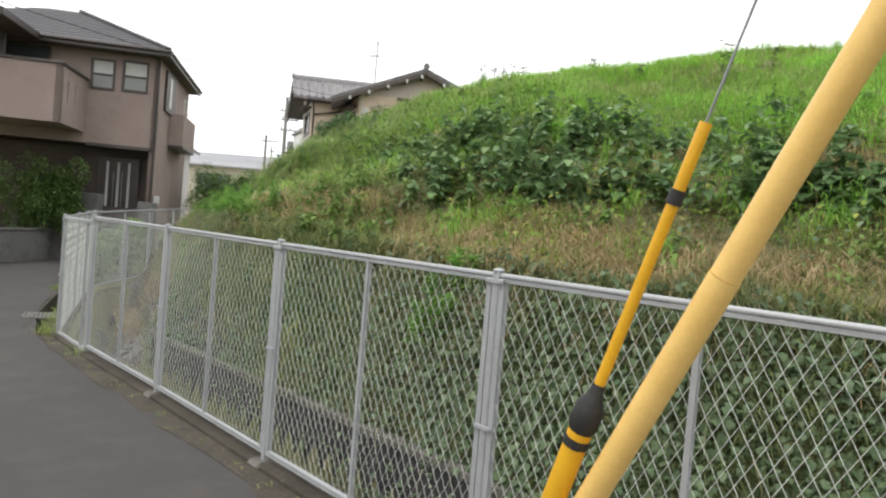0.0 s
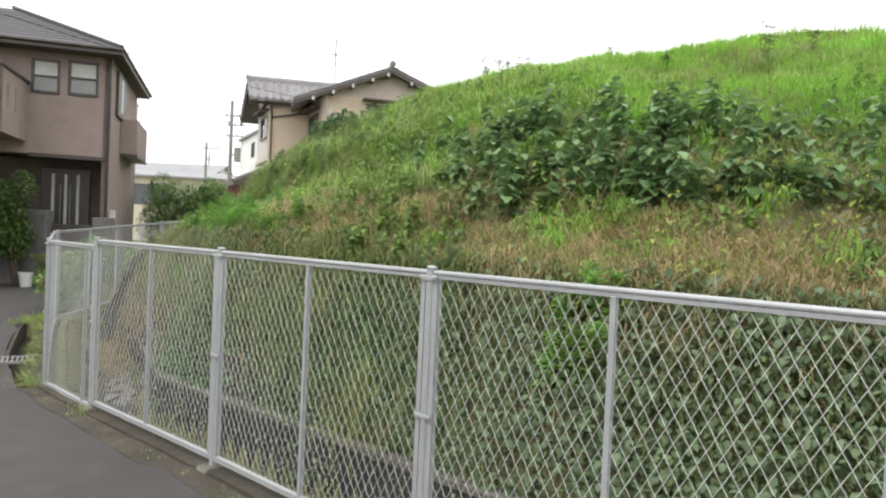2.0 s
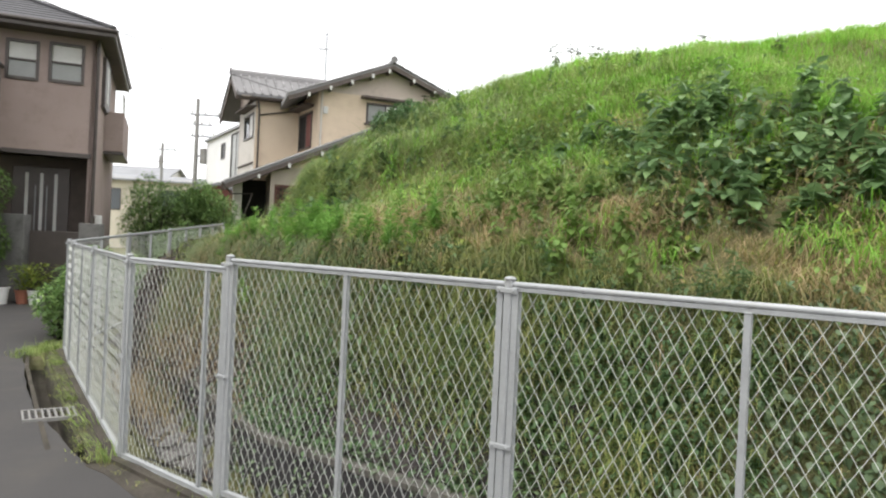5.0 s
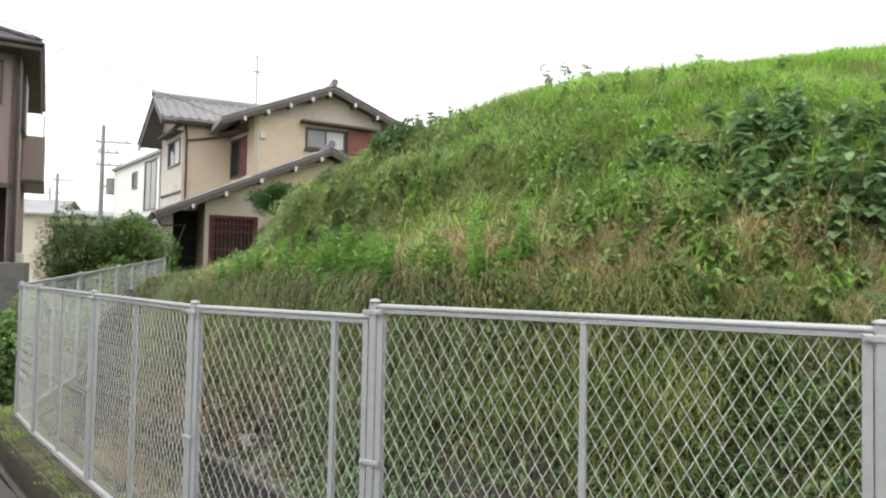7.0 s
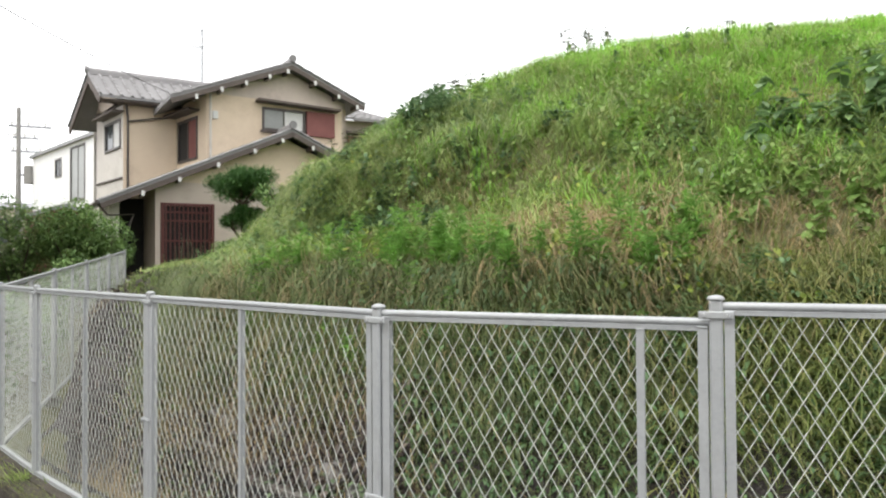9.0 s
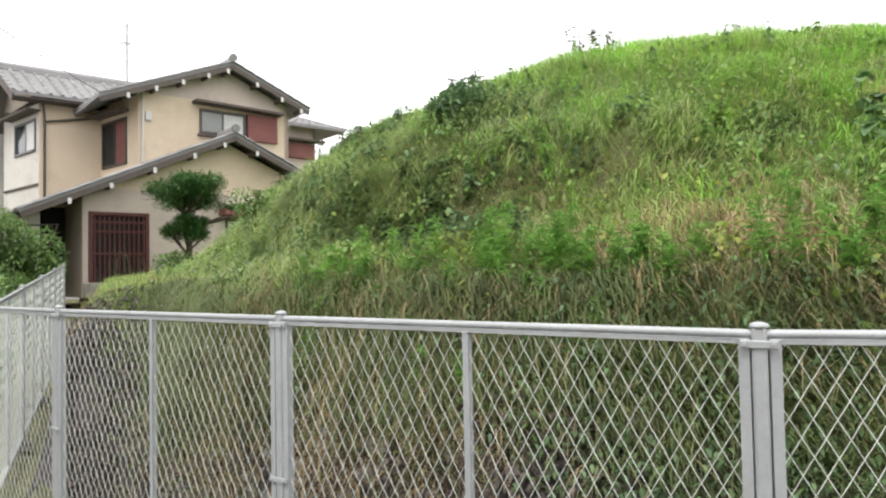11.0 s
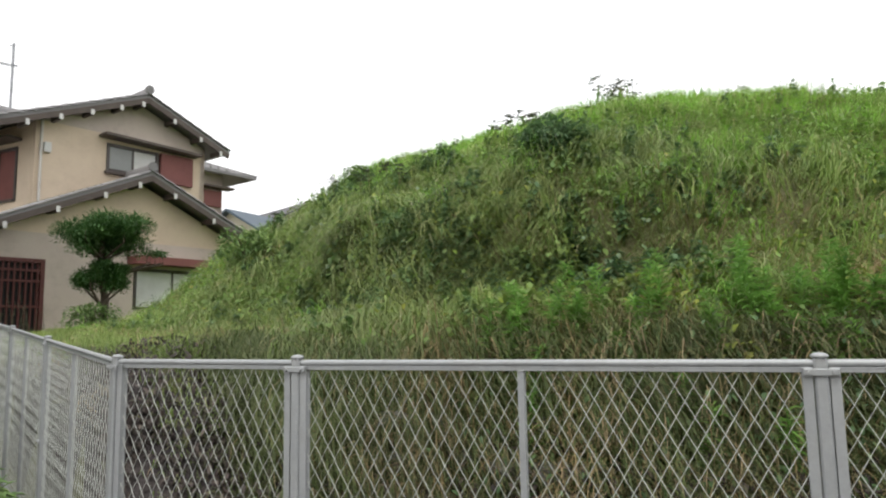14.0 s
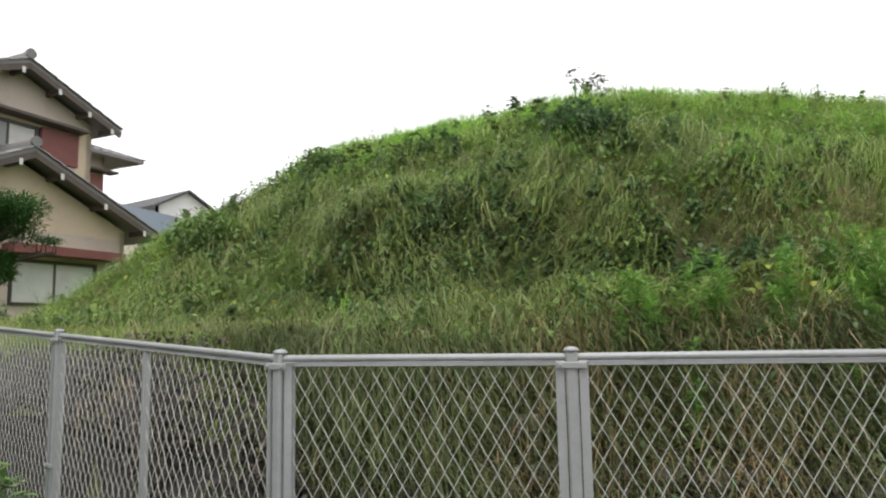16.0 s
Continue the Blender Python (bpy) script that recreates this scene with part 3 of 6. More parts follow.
def fence_panel(a, b, za, zb, mids):
    """One framed panel of diamond mesh between two posts."""
    A, B = Vector((*a, 0)), Vector((*b, 0))
    L = (B - A).length
    d = (B - A) / L
    nrm = Vector((d.y, -d.x, 0))

    def at(s, h, o=0.0):
        return d * s + nrm * o + Vector((0, 0, za + (zb - za) * s / L - 1.455 + h))

    def bar(s0, s1, h0, h1, w0, w1, bev):
        bm = bmesh.new()
        box(bm, (0, 0, 0), (1, 1, 1), 0)
        for v in bm.verts:
            s, o, h = s0 + (s1 - s0) * v.co.x, w0 + (w1 - w0) * v.co.y, h0 + (h1 - h0) * v.co.z
            v.co = at(s, h, o)
        bmesh.ops.bevel(bm, geom=bm.edges[:], offset=bev, segments=2, affect="EDGES", profile=0.5)
        return bm

    e = part("top_rail", tube(bmesh.new(), [at(0.018, 1.4405), at(L - 0.018, 1.4405)], 0.0135, 12), "fence", fence, smooth=True)
    e.matrix_basis = Matrix.Translation(A)
    part("rail_channel", bar(0.052, L - 0.052, 1.4135, 1.4265, -0.010, 0.010, 0.002), "fence", e)
    part("bottom_rail", bar(0.03, L - 0.03, 0.0, 0.027, -0.016, 0.016, 0.004), "fence", e)
    for s in (0.0398, L - 0.0398):
        part("stile", bar(s - 0.0112, s + 0.0112, 0.028, 1.425, -0.017, 0.017, 0.004), "fence", e)
    for s in mids:
        part("mid_stile", bar(s - 0.0085, s + 0.0085, 0.028, 1.412, -0.014, 0.012, 0.004), "fence", e)
    # wires in two slanting families, woven a little before and behind each other
    bm = bmesh.new()
    s0, s1, h0, h1 = 0.05, L - 0.05, 0.03, 1.415
    px, slope = 0.062, 1.72
    reach_s = (h1 - h0) / slope
    rw = 0.00155
    for fam in (1, -1):
        k = -int(reach_s / px) - 1
        while s0 + k * px < s1 + reach_s:
            s = s0 + k * px
            t0, t1 = (max(s, s0), min(s + reach_s, s1)) if fam > 0 else (min(s, s1), max(s - reach_s, s0))
            k += 1
            if (t1 - t0) * fam <= 0.01:
                continue
            ha, hb = h0 + abs(t0 - s) * slope, h0 + abs(t1 - s) * slope
            n = max(1, int(abs(t1 - t0) / px * 2))
            ring = []
            for j in range(n + 1):
                f = j / n
                c = at(t0 + (t1 - t0) * f, ha + (hb - ha) * f, 0.0022 * fam * (1 if j % 2 else -1))
                ring.append([bm.verts.new(c + d * rw * x + nrm * rw * y) for x, y in ((-1, 0), (0, -1), (1, 0), (0, 1))])
            for q, r in zip(ring, ring[1:]):
                for i in range(4):
                    bm.faces.new((q[i], q[(i + 1) % 4], r[(i + 1) % 4], r[i]))
    part("wire_mesh", bm, "wire", e, "pale coated diamond wire mesh")["kind"] = "stuff"


for i, (p, q) in enumerate(zip(POSTS, POSTS[1:])):
    L = math.hypot(q[0] - p[0], q[1] - p[1])
    if i == 5:
        fence_panel(p[:2], q[:2], 1.488, 1.488, [L - 1.0])
    elif i == 8:
        fence_panel(p[:2], q[:2], p[2], q[2], [])
    else:
        fence_panel(p[:2], q[:2], p[2], q[2], [L / 2])


# ---- guarded guy wires by the road ----
def guy_wires():
    base, mid, top = Vector((2.455, 0.40, -0.08)), Vector((2.738, 0.093, 1.185)), Vector((2.945, -0.132, 2.08))
    d = (top - mid).normalized()
    e = thing("guy_wire", "thin guy wire in a deep yellow plastic guard", "guy wire", Matrix.Translation(base))
    w = lambda p: Vector(p) - base
    part("lower_guard", tube(bmesh.new(), [w(base), w(mid - d * 0.07)], [0.040, 0.040], 16), "yellow", e, smooth=True)
    part("band", tube(bmesh.new(), [w(mid - d * 0.125), w(mid - d * 0.095)], 0.043, 16), "black", e)
    part("boot", tube(bmesh.new(), [w(mid - d * 0.075), w(mid - d * 0.045), w(mid + d * 0.02), w(mid + d * 0.055), w(mid + d * 0.1)], [0.038, 0.050, 0.046, 0.026, 0.021], 16), "black", e, "black rubber boot", smooth=True)
    part("upper_guard", tube(bmesh.new(), [w(mid + d * 0.08), w(top)], [0.0185, 0.0185], 14), "yellow", e, smooth=True)
    part("band", tube(bmesh.new(), [w(top - d * 0.245), w(top - d * 0.2)], 0.0225, 14), "black", e)
    part("wire", tube(bmesh.new(), [w(top - d * 0.02), w(top + d * 6)], 0.004, 6), "steel", e)
    b2, t2 = Vector((2.44, 0.455, -0.08)), Vector((3.44, -0.745, 3.0))
    d = (t2 - b2).normalized()
    e = thing("guy_wire", "stout guy wire sleeved in a faded yellow plastic tube", "guy wire", Matrix.Translation(b2))
    w = lambda p: Vector(p) - b2
    j = b2 + d * (1.735 / d.z)
    part("guard_tube", tube(bmesh.new(), [w(b2), w(j)], 0.0445, 20), "pale_yellow", e, smooth=True)
    part("guard_tube", tube(bmesh.new(), [w(j + d * 0.002), w(b2 + d * 4.4)], 0.0425, 20), "pale_yellow", e, smooth=True)
    part("ring", tube(bmesh.new(), [w(b2 + d * 0.885), w(b2 + d * 0.9)], 0.0465, 20), "black", e)
    part("wire", tube(bmesh.new(), [w(b2 + d * 4.4), w(b2 + d * 10)], 0.007, 6), "steel", e)
    side = d.cross(Vector((0, 0, 1))).normalized()
    bm = bmesh.new()
    box(bm, (-0.004, -0.004, -0.02), (0.004, 0.004, 0.02), 0.001, Matrix.Translation(w(j - side * 0.045 - d * 0.02)))
    part("clip", bm, "black", e)


guy_wires()


# ---- houses ----
def window(parent, a, b, z0, z1, mat_l="glass", mat_r="glass", frame_mat="bronze", split=True, out=0.03, name="window"):
    """A sliding window whose outer face lies on the plan line a-b: frame, meeting stile, panes."""
    a, b = Vector((*a, 0)), Vector((*b, 0))
    L = (b - a).length
    d = (b - a) / L
    nrm = Vector((d.y, -d.x, 0))
    m = Matrix(((d.x, nrm.x, 0, a.x), (d.y, nrm.y, 0, a.y), (0, 0, 1, 0), (0, 0, 0, 1)))
    f = 0.055
    bm = bmesh.new()
    for lo, hi in (((-0.02, -0.06, z0 - 0.02), (f, out, z1 + 0.02)), ((L - f, -0.06, z0 - 0.02), (L + 0.02, out, z1 + 0.02)),
                   ((f, -0.06, z1 - f), (L - f, out, z1 + 0.02)), ((f, -0.06, z0 - 0.02), (L - f, out + 0.02, z0 + f * 0.8))):
        box(bm, lo, hi, 0.004, m)
    w = part(name, bm, frame_mat, parent)
    h = L / 2
    panes = [(f, h, mat_l), (h, L - f, mat_r)] if split else [(f, L - f, mat_l)]
    for s0, s1, mt in panes:
        part("pane", box(bmesh.new(), (s0, -0.045, z0 + f * 0.8), (s1, -0.02, z1 - f), 0, m), mt, w)
    if split:
        part("meeting_stile", box(bmesh.new(), (h - 0.025, -0.05, z0 + f * 0.8), (h + 0.025, 0.0, z1 - f), 0.003, m), frame_mat, w)
    return w


def roof_plane(parent, ridge_a, ridge_b, eave_b, eave_a, mat, pitch=0.28, roll=0.055, thick=0.09, name="roof", label=""):
    """A sloping roof plane: a plate, and rows of rounded tile rolls running from ridge to eave."""
    ra, rb, eb, ea = (Vector(p) for p in (ridge_a, ridge_b, eave_b, eave_a))
    bm = slab(bmesh.new(), [ra, rb, eb, ea], thick)
    ob = part(name, bm, mat, parent, label)
    n = max(2, int((ea - eb).length / pitch))
    vs, fs = [], []
    up = (rb - ra).cross(ea - ra).normalized()
    if up.z < 0:
        up = -up
    for i in range(n + 1):
        f = i / n
        p, q = ra.lerp(rb, f), ea.lerp(eb, f)
        side = (eb - ea).normalized() * roll
        steps = max(2, int((q - p).length / 0.32))
        for j in range(steps):
            u, v = p.lerp(q, j / steps) + up * 0.004, p.lerp(q, (j + 1.03) / steps) + up * 0.022
            k = len(vs)
            for c in (u, v):
                vs += [c - side, c - side * 0.5 + up * roll * 0.62, c + side * 0.5 + up * roll * 0.62, c + side]
            fs += [(k, k + 1, k + 5, k + 4), (k + 1, k + 2, k + 6, k + 5), (k + 2, k + 3, k + 7, k + 6), (k + 4, k + 5, k + 6, k + 7)]
    me = bpy.data.meshes.new("roll_tiles")
    me.from_pydata([tuple(v) for v in vs], [], fs)
    me.materials.append(M[mat])
    t = new("roll_tiles", me)
    t.parent = ob
    t["kind"] = "stuff"
    return ob


def bar_between(p, q, w, h, bev=0.006):
    """A squared timber from p to q, w wide and h high, hanging below the line."""
    p, q = Vector(p), Vector(q)
    d = (q - p).normalized()
    s = d.cross(Vector((0, 0, 1))).normalized()
    u = s.cross(d)
    bm = bmesh.new()
    v = [bm.verts.new(c + s * x + u * z) for c in (p, q) for x, z in ((-w / 2, 0), (w / 2, 0), (w / 2, -h), (-w / 2, -h))]
    for f in ((0, 1, 2, 3), (7, 6, 5, 4), (0, 4, 5, 1), (1, 5, 6, 2), (2, 6, 7, 3), (3, 7, 4, 0)):
        bm.faces.new([v[i] for i in f])
    if bev:
        bmesh.ops.bevel(bm, geom=bm.edges[:], offset=bev, segments=1, affect="EDGES", profile=0.5)
    return bm


def ridge_cap(parent, p, q, mat="roof_tile", end=True):
    p, q = Vector(p), Vector(q)
    r = part("ridge", bar_between(p + Vector((0, 0, 0.15)), q + Vector((0, 0, 0.12)), 0.18, 0.2, 0.03), mat, parent)
    part("ridge_roll", tube(bmesh.new(), [p + Vector((0, 0, 0.13)), q + Vector((0, 0, 0.13))], 0.065, 10), mat, r, smooth=True)
    if end:
        d = (p - q).normalized()
        part("end_tile", tube(bmesh.new(), [p + Vector((0, 0, 0.12)) - d * 0.04, p + Vector((0, 0, 0.12)) + d * 0.06], [0.11, 0.12], 12), mat, r)
    return r


def gable_trim(parent, peak, low, ends, back):
    """Barge board along a verge, and white-capped purlin ends under it."""
    peak, low = Vector(peak), Vector(low)
    part("barge_board", bar_between(peak - Vector((0, 0, 0.09)), low - Vector((0, 0, 0.09)), 0.05, 0.14), "dark_wood", parent)
    for f in ends:
        p = peak.lerp(low, f) + Vector((0, 0, -0.2))
        part("purlin", box(bmesh.new(), (p.x - 0.038, p.y - 0.02, p.z - 0.105), (p.x + 0.038, p.y + back, p.z + 0.03), 0.005), "dark_wood", parent)
        part("purlin_end", box(bmesh.new(), (p.x - 0.042, p.y - 0.034, p.z - 0.115), (p.x + 0.042, p.y - 0.021, p.z + 0.025), 0.004), "white_end", parent)


def tiled_house():
    """The beige two-storey house with tiled gables; its plan runs ten degrees off the axes. Local x along the front, y to the back."""
    e = thing("house", "beige rendered two-storey house with grey tiled gables and red-brown shutters", "house", Matrix.Rotation(radians(10), 4, "Z"))
    zg = 1.2
    # lower storey
    f = 24.55
    bm = wall_panel(bmesh.new(), (0.72, f), (7.25, f), zg, 3.95, 0.14, [(0.13, 1.6, zg, 3.36), (3.68, 5.75, 2.3, 3.28)])
    part("wall", bm, "stucco_grey", e, "grey-beige rendered lower wall")
    bm = bmesh.new()
    vs = [bm.verts.new(p) for p in ((1.0, f, 3.95), (7.25, f, 3.95), (7.25, f, 4.19), (4.48, f, 5.43), (1.0, f, 3.97), (1.0, f + 0.14, 3.95), (7.25, f + 0.14, 3.95), (7.25, f + 0.14, 4.19), (4.48, f + 0.14, 5.43), (1.0, f + 0.14, 3.97))]
    bm.faces.new(vs[:5]), bm.faces.new(vs[5:])
    for i in range(5):
        bm.faces.new((vs[i], vs[(i + 1) % 5], vs[5 + (i + 1) % 5], vs[5 + i]))
    part("gable_wall", bm, "stucco", e)
    part("wall", wall_panel(bmesh.new(), (7.25, f), (7.25, 31.0), zg, 4.15, 0.14), "stucco_grey", e)
    part("wall", wall_panel(bmesh.new(), (0.72, 31.0), (0.72, f + 0.15), zg, 3.8, 0.14), "stucco_grey", e)
    part("corner_pier", box(bmesh.new(), (-0.42, f + 0.25, zg), (-0.16, f + 2.6, 3.45), 0.01), "plaster", e, "off-white pier")
    # a black panel paints the shade deep in the entry
    part("recess", box(bmesh.new(), (-0.16, f + 1.9, zg), (0.71, f + 2.0, 3.6)), "interior", e, "near-black panel for the shade in the entry recess")
    # lattice gate
    g = part("gate_frame", box(box(box(bmesh.new(), (0.86, f - 0.03, 1.35), (0.95, f + 0.05, 3.36), 0.006), (2.22, f - 0.03, 1.35), (2.31, f + 0.05, 3.36), 0.006), (0.95, f - 0.03, 3.27), (2.22, f + 0.05, 3.36), 0.006), "gate_red", e, "dark red timber lattice gate")
    # black sheet painting the unlit space behind the slats
    part("gate_shade", box(bmesh.new(), (0.95, f + 0.06, 1.35), (2.22, f + 0.08, 3.27)), "interior", g)
    for i in range(11):
        x = 1.0 + i * 0.117
        part("slat", box(bmesh.new(), (x - 0.018, f - 0.01, 1.4), (x + 0.018, f + 0.03, 3.26), 0.003), "gate_red", g)
    for z in (1.5, 2.3, 2.86, 3.1):
        part("rail", box(bmesh.new(), (0.95, f - 0.022, z - 0.025), (2.22, f - 0.011, z + 0.025), 0.003), "gate_red", g)
    # lower window and its hood
    window(e, (4.40, f), (6.47, f), 2.3, 3.28, "curtain", "curtain")
    part("canopy", bar_between((4.2, f - 0.2, 3.58), (6.95, f - 0.2, 3.58), 0.5, 0.2), "red_wood", e, "red-brown sheet canopy")
    # lower roof
    pk, vf = 4.48, 24.02
    roof_plane(e, (pk, 27.4, 5.67), (pk, vf, 5.67), (-0.72, vf, 3.32), (-0.72, 27.4, 3.32), "roof_tile")
    roof_plane(e, (pk, vf, 5.67), (pk, 27.4, 5.67), (8.03, 27.4, 4.08), (8.03, vf, 4.08), "roof_tile")
    ridge_cap(e, (pk, vf, 5.67), (pk, 25.2, 5.67))
    gable_trim(e, (pk, vf, 5.67), (-0.72, vf, 3.32), [0.06, 0.22, 0.42, 0.62, 0.8], 0.5)
    gable_trim(e, (pk, vf, 5.67), (8.03, vf, 4.08), [0.18, 0.5, 0.82], 0.5)
    part("eave_pipe", tube(bmesh.new(), [(-0.78, vf, 3.28), (-0.78, 27.4, 3.28)], 0.045, 8), "bronze", e)
    part("pipe", tube(bmesh.new(), [(-0.74, vf + 0.2, 3.25), (-0.5, vf + 0.3, 2.95), (0.15, vf + 0.42, 3.0), (-0.1, vf + 0.5, 2.2)], 0.03, 6), "bronze", e)
    # upper storey: the front gable block
    wf = 25.25
    bm = wall_panel(bmesh.new(), (2.25, wf), (6.75, wf), 3.6, 6.75, 0.14, [(1.68, 4.02, 5.82, 6.52)])
    part("wall", bm, "stucco", e)
    bm = bmesh.new()
    gp = ((2.25, 6.75), (6.75, 6.75), (6.75, 6.9), (4.75, 7.74), (2.25, 6.77))
    a = [bm.verts.new((x, wf, z)) for x, z in gp]
    b = [bm.verts.new((x, wf + 0.14, z)) for x, z in gp]
    bm.faces.new(a), bm.faces.new(b[::-1])
    for i in range(5):
        bm.faces.new((a[i], b[i], b[(i + 1) % 5], a[(i + 1) % 5]))
    part("gable_wall", bm, "stucco_grey", e)
    part("wall", wall_panel(bmesh.new(), (1.85, 27.5), (2.25, wf + 0.15), 3.4, 6.7, 0.14, [(0.15, 1.6, 4.86, 6.15)]), "stucco", e)
    part("wall", wall_panel(bmesh.new(), (6.75, wf), (6.75, 31.0), 4.0, 6.9, 0.14), "stucco_grey", e)
    window(e, (3.95, wf), (5.32, wf), 5.82, 6.5, "grey_pane", "curtain")
    part("shutter_box", box(bmesh.new(), (5.36, wf - 0.12, 5.72), (6.32, wf - 0.004, 6.52), 0.01), "red_wood", e, "red-brown shutter box")
    part("canopy", bar_between((3.72, wf - 0.2, 6.7), (6.42, wf - 0.2, 6.64), 0.42, 0.07), "dark_wood", e)
    part("sill", box(bmesh.new(), (3.88, wf - 0.1, 5.72), (5.35, wf - 0.004, 5.79), 0.006), "dark_wood", e)
    d = Vector((2.25 - 1.85, wf + 0.15 - 27.5, 0)).normalized()
    w0 = Vector((1.85, 27.5, 0)) + d * 0.15
    w1 = Vector((1.85, 27.5, 0)) + d * 1.6
    window(e, w0.xy, w1.xy, 4.86, 6.15, "interior", "red_wood")
    part("canopy", bar_between((1.62, 27.45, 6.36), (2.0, 25.75, 6.36), 0.4, 0.07), "dark_wood", e)
    part("downpipe", tube(bmesh.new(), [(2.36, wf - 0.06, 6.75), (2.36, wf - 0.06, 4.75)], 0.035, 8), "plaster", e)
    part("meter_box", box(bmesh.new(), (2.42, wf - 0.1, 5.98), (2.58, wf - 0.004, 6.22), 0.01), "white_end", e)
    # its roof
    pk, vf, zt = 4.75, 24.78, 7.9
    roof_plane(e, (pk, 31.4, zt), (pk, vf, zt), (1.15, vf, 6.44), (1.15, 31.4, 6.44), "roof_tile")
    roof_plane(e, (pk, vf, zt), (pk, 31.4, zt), (7.25, 31.4, 6.87), (7.25, vf, 6.87), "roof_tile")
    ridge_cap(e, (pk, vf, zt), (pk, 31.3, zt))
    gable_trim(e, (pk, vf, zt), (1.15, vf, 6.44), [0.04, 0.2, 0.4, 0.6, 0.8], 0.45)
    gable_trim(e, (pk, vf, zt), (7.25, vf, 6.87), [0.3, 0.62, 0.88], 0.45)
    # left wing: front wall, side wall, roof
    part("wall", wall_panel(bmesh.new(), (0.28, 27.5), (1.84, 27.5), 3.0, 6.75, 0.14), "stucco", e)
    part("wall", wall_panel(bmesh.new(), (-0.2, 30.2), (0.28, 27.5), 1.2, 6.75, 0.14, [(0.95, 2.5, 5.3, 6.2)]), "plaster", e)
    part("wall", wall_panel(bmesh.new(), (7.0, 31.2), (-0.2, 31.2), zg, 6.9, 0.14), "plaster", e)
    sd = Vector((0.28 + 0.2, 27.5 - 30.2, 0)).normalized()
    s0 = Vector((-0.2, 30.2, 0))
    window(e, (s0 + sd * 0.95).xy, (s0 + sd * 2.5).xy, 5.3, 6.2, "glass", "curtain", "bronze")
    p, q = s0 + sd * 0.7, s0 + sd * 2.78
    part("canopy", bar_between((p.x - 0.15, p.y, 6.42), (q.x - 0.15, q.y, 6.42), 0.36, 0.06), "dark_wood", e)
    for z0, z1 in ((6.6, 6.72), (4.3, 4.36)):
        p, q = s0 + sd * 0.1, s0 + sd * 2.7
        part("band", bar_between((p.x - 0.02, p.y, z1), (q.x - 0.02, q.y, z1), 0.05, z1 - z0), "dark_wood", e)
    part("downpipe", tube(bmesh.new(), [(0.34, 27.44, 6.7), (0.4, 27.42, 6.2), (0.4, 27.42, 3.9)], 0.035, 8), "bronze", e)
    part("downpipe", tube(bmesh.new(), [(1.8, 27.42, 6.35), (0.44, 27.42, 6.08)], 0.03, 8), "bronze", e)
    roof_plane(e, (4.0, 28.6, 7.72), (-0.6, 28.6, 7.72), (-0.42, 26.95, 6.74), (4.0, 26.95, 6.74), "roof_tile")
    roof_plane(e, (-0.6, 28.6, 7.72), (4.0, 28.6, 7.72), (4.0, 31.0, 6.35), (-0.98, 31.0, 6.35), "roof_tile")
    ridge_cap(e, (-0.64, 28.6, 7.71), (4.2, 28.6, 7.71))
    part("barge_board", bar_between((-0.59, 28.6, 7.63), (-0.41, 26.95, 6.65), 0.05, 0.2), "dark_wood", e)
    part("barge_board", bar_between((-0.59, 28.6, 7.63), (-0.97, 31.0, 6.26), 0.05, 0.2), "dark_wood", e)
    part("gable_wall", slab(bmesh.new(), [(0.1, 27.5, 6.76), (-0.2, 30.2, 6.76), (-0.2, 28.7, 7.6)], 0.12), "stucco_grey", e)
    part("soffit", slab(bmesh.new(), [(-0.38, 26.98, 6.62), (4.0, 26.98, 6.62), (4.0, 27.5, 6.62), (-0.4, 27.5, 6.62)], 0.03), "dark_wood", e)
    # right rear wing
    part("wall", wall_panel(bmesh.new(), (6.9, 27.9), (9.2, 27.9), zg, 7.0, 0.14), "stucco_grey", e)
    part("wall", wall_panel(bmesh.new(), (9.2, 27.9), (9.2, 31.0), zg, 7.0, 0.14), "stucco_grey", e)
    part("shutter_box", box(bmesh.new(), (8.0, 27.76, 5.85), (9.1, 27.896, 6.38), 0.01), "red_wood", e, "red-brown shutter box")
    part("canopy", bar_between((7.2, 27.7, 6.52), (9.42, 27.7, 6.52), 0.4, 0.07), "dark_wood", e)
    roof_plane(e, (6.8, 29.4, 7.75), (9.0, 29.4, 7.75), (10.15, 27.3, 6.98), (6.8, 27.3, 6.98), "roof_tile")
    roof_plane(e, (9.0, 29.4, 7.75), (9.0, 29.5, 7.75), (10.15, 31.6, 6.98), (10.15, 27.3, 6.98), "roof_tile")
    # aerial on the ridge
    bm = tube(bmesh.new(), [(2.9, 28.6, 7.7), (2.9, 28.6, 9.75)], 0.034, 6)
    m = part("aerial", bm, "steel", e, "thin television aerial")
    for z, w in ((9.65, 0.1), (9.1, 0.35), (9.06, 0.3)):
        part("element", tube(bmesh.new(), [(2.9 - w, 28.6, z), (2.9 + w * 0.4, 28.6, z + 0.03)], 0.015, 5), "steel", m)
    return e


tiled_house()
step = box(bmesh.new(), (0.7, 23.45, 1.2), (3.5, 24.45, 1.57), 0.02, Matrix.Rotation(radians(10), 4, "Z"))
tagged(link("doorstep", step, "concrete"), "weathered grey concrete step before the lattice gate", "step", kind="structure")


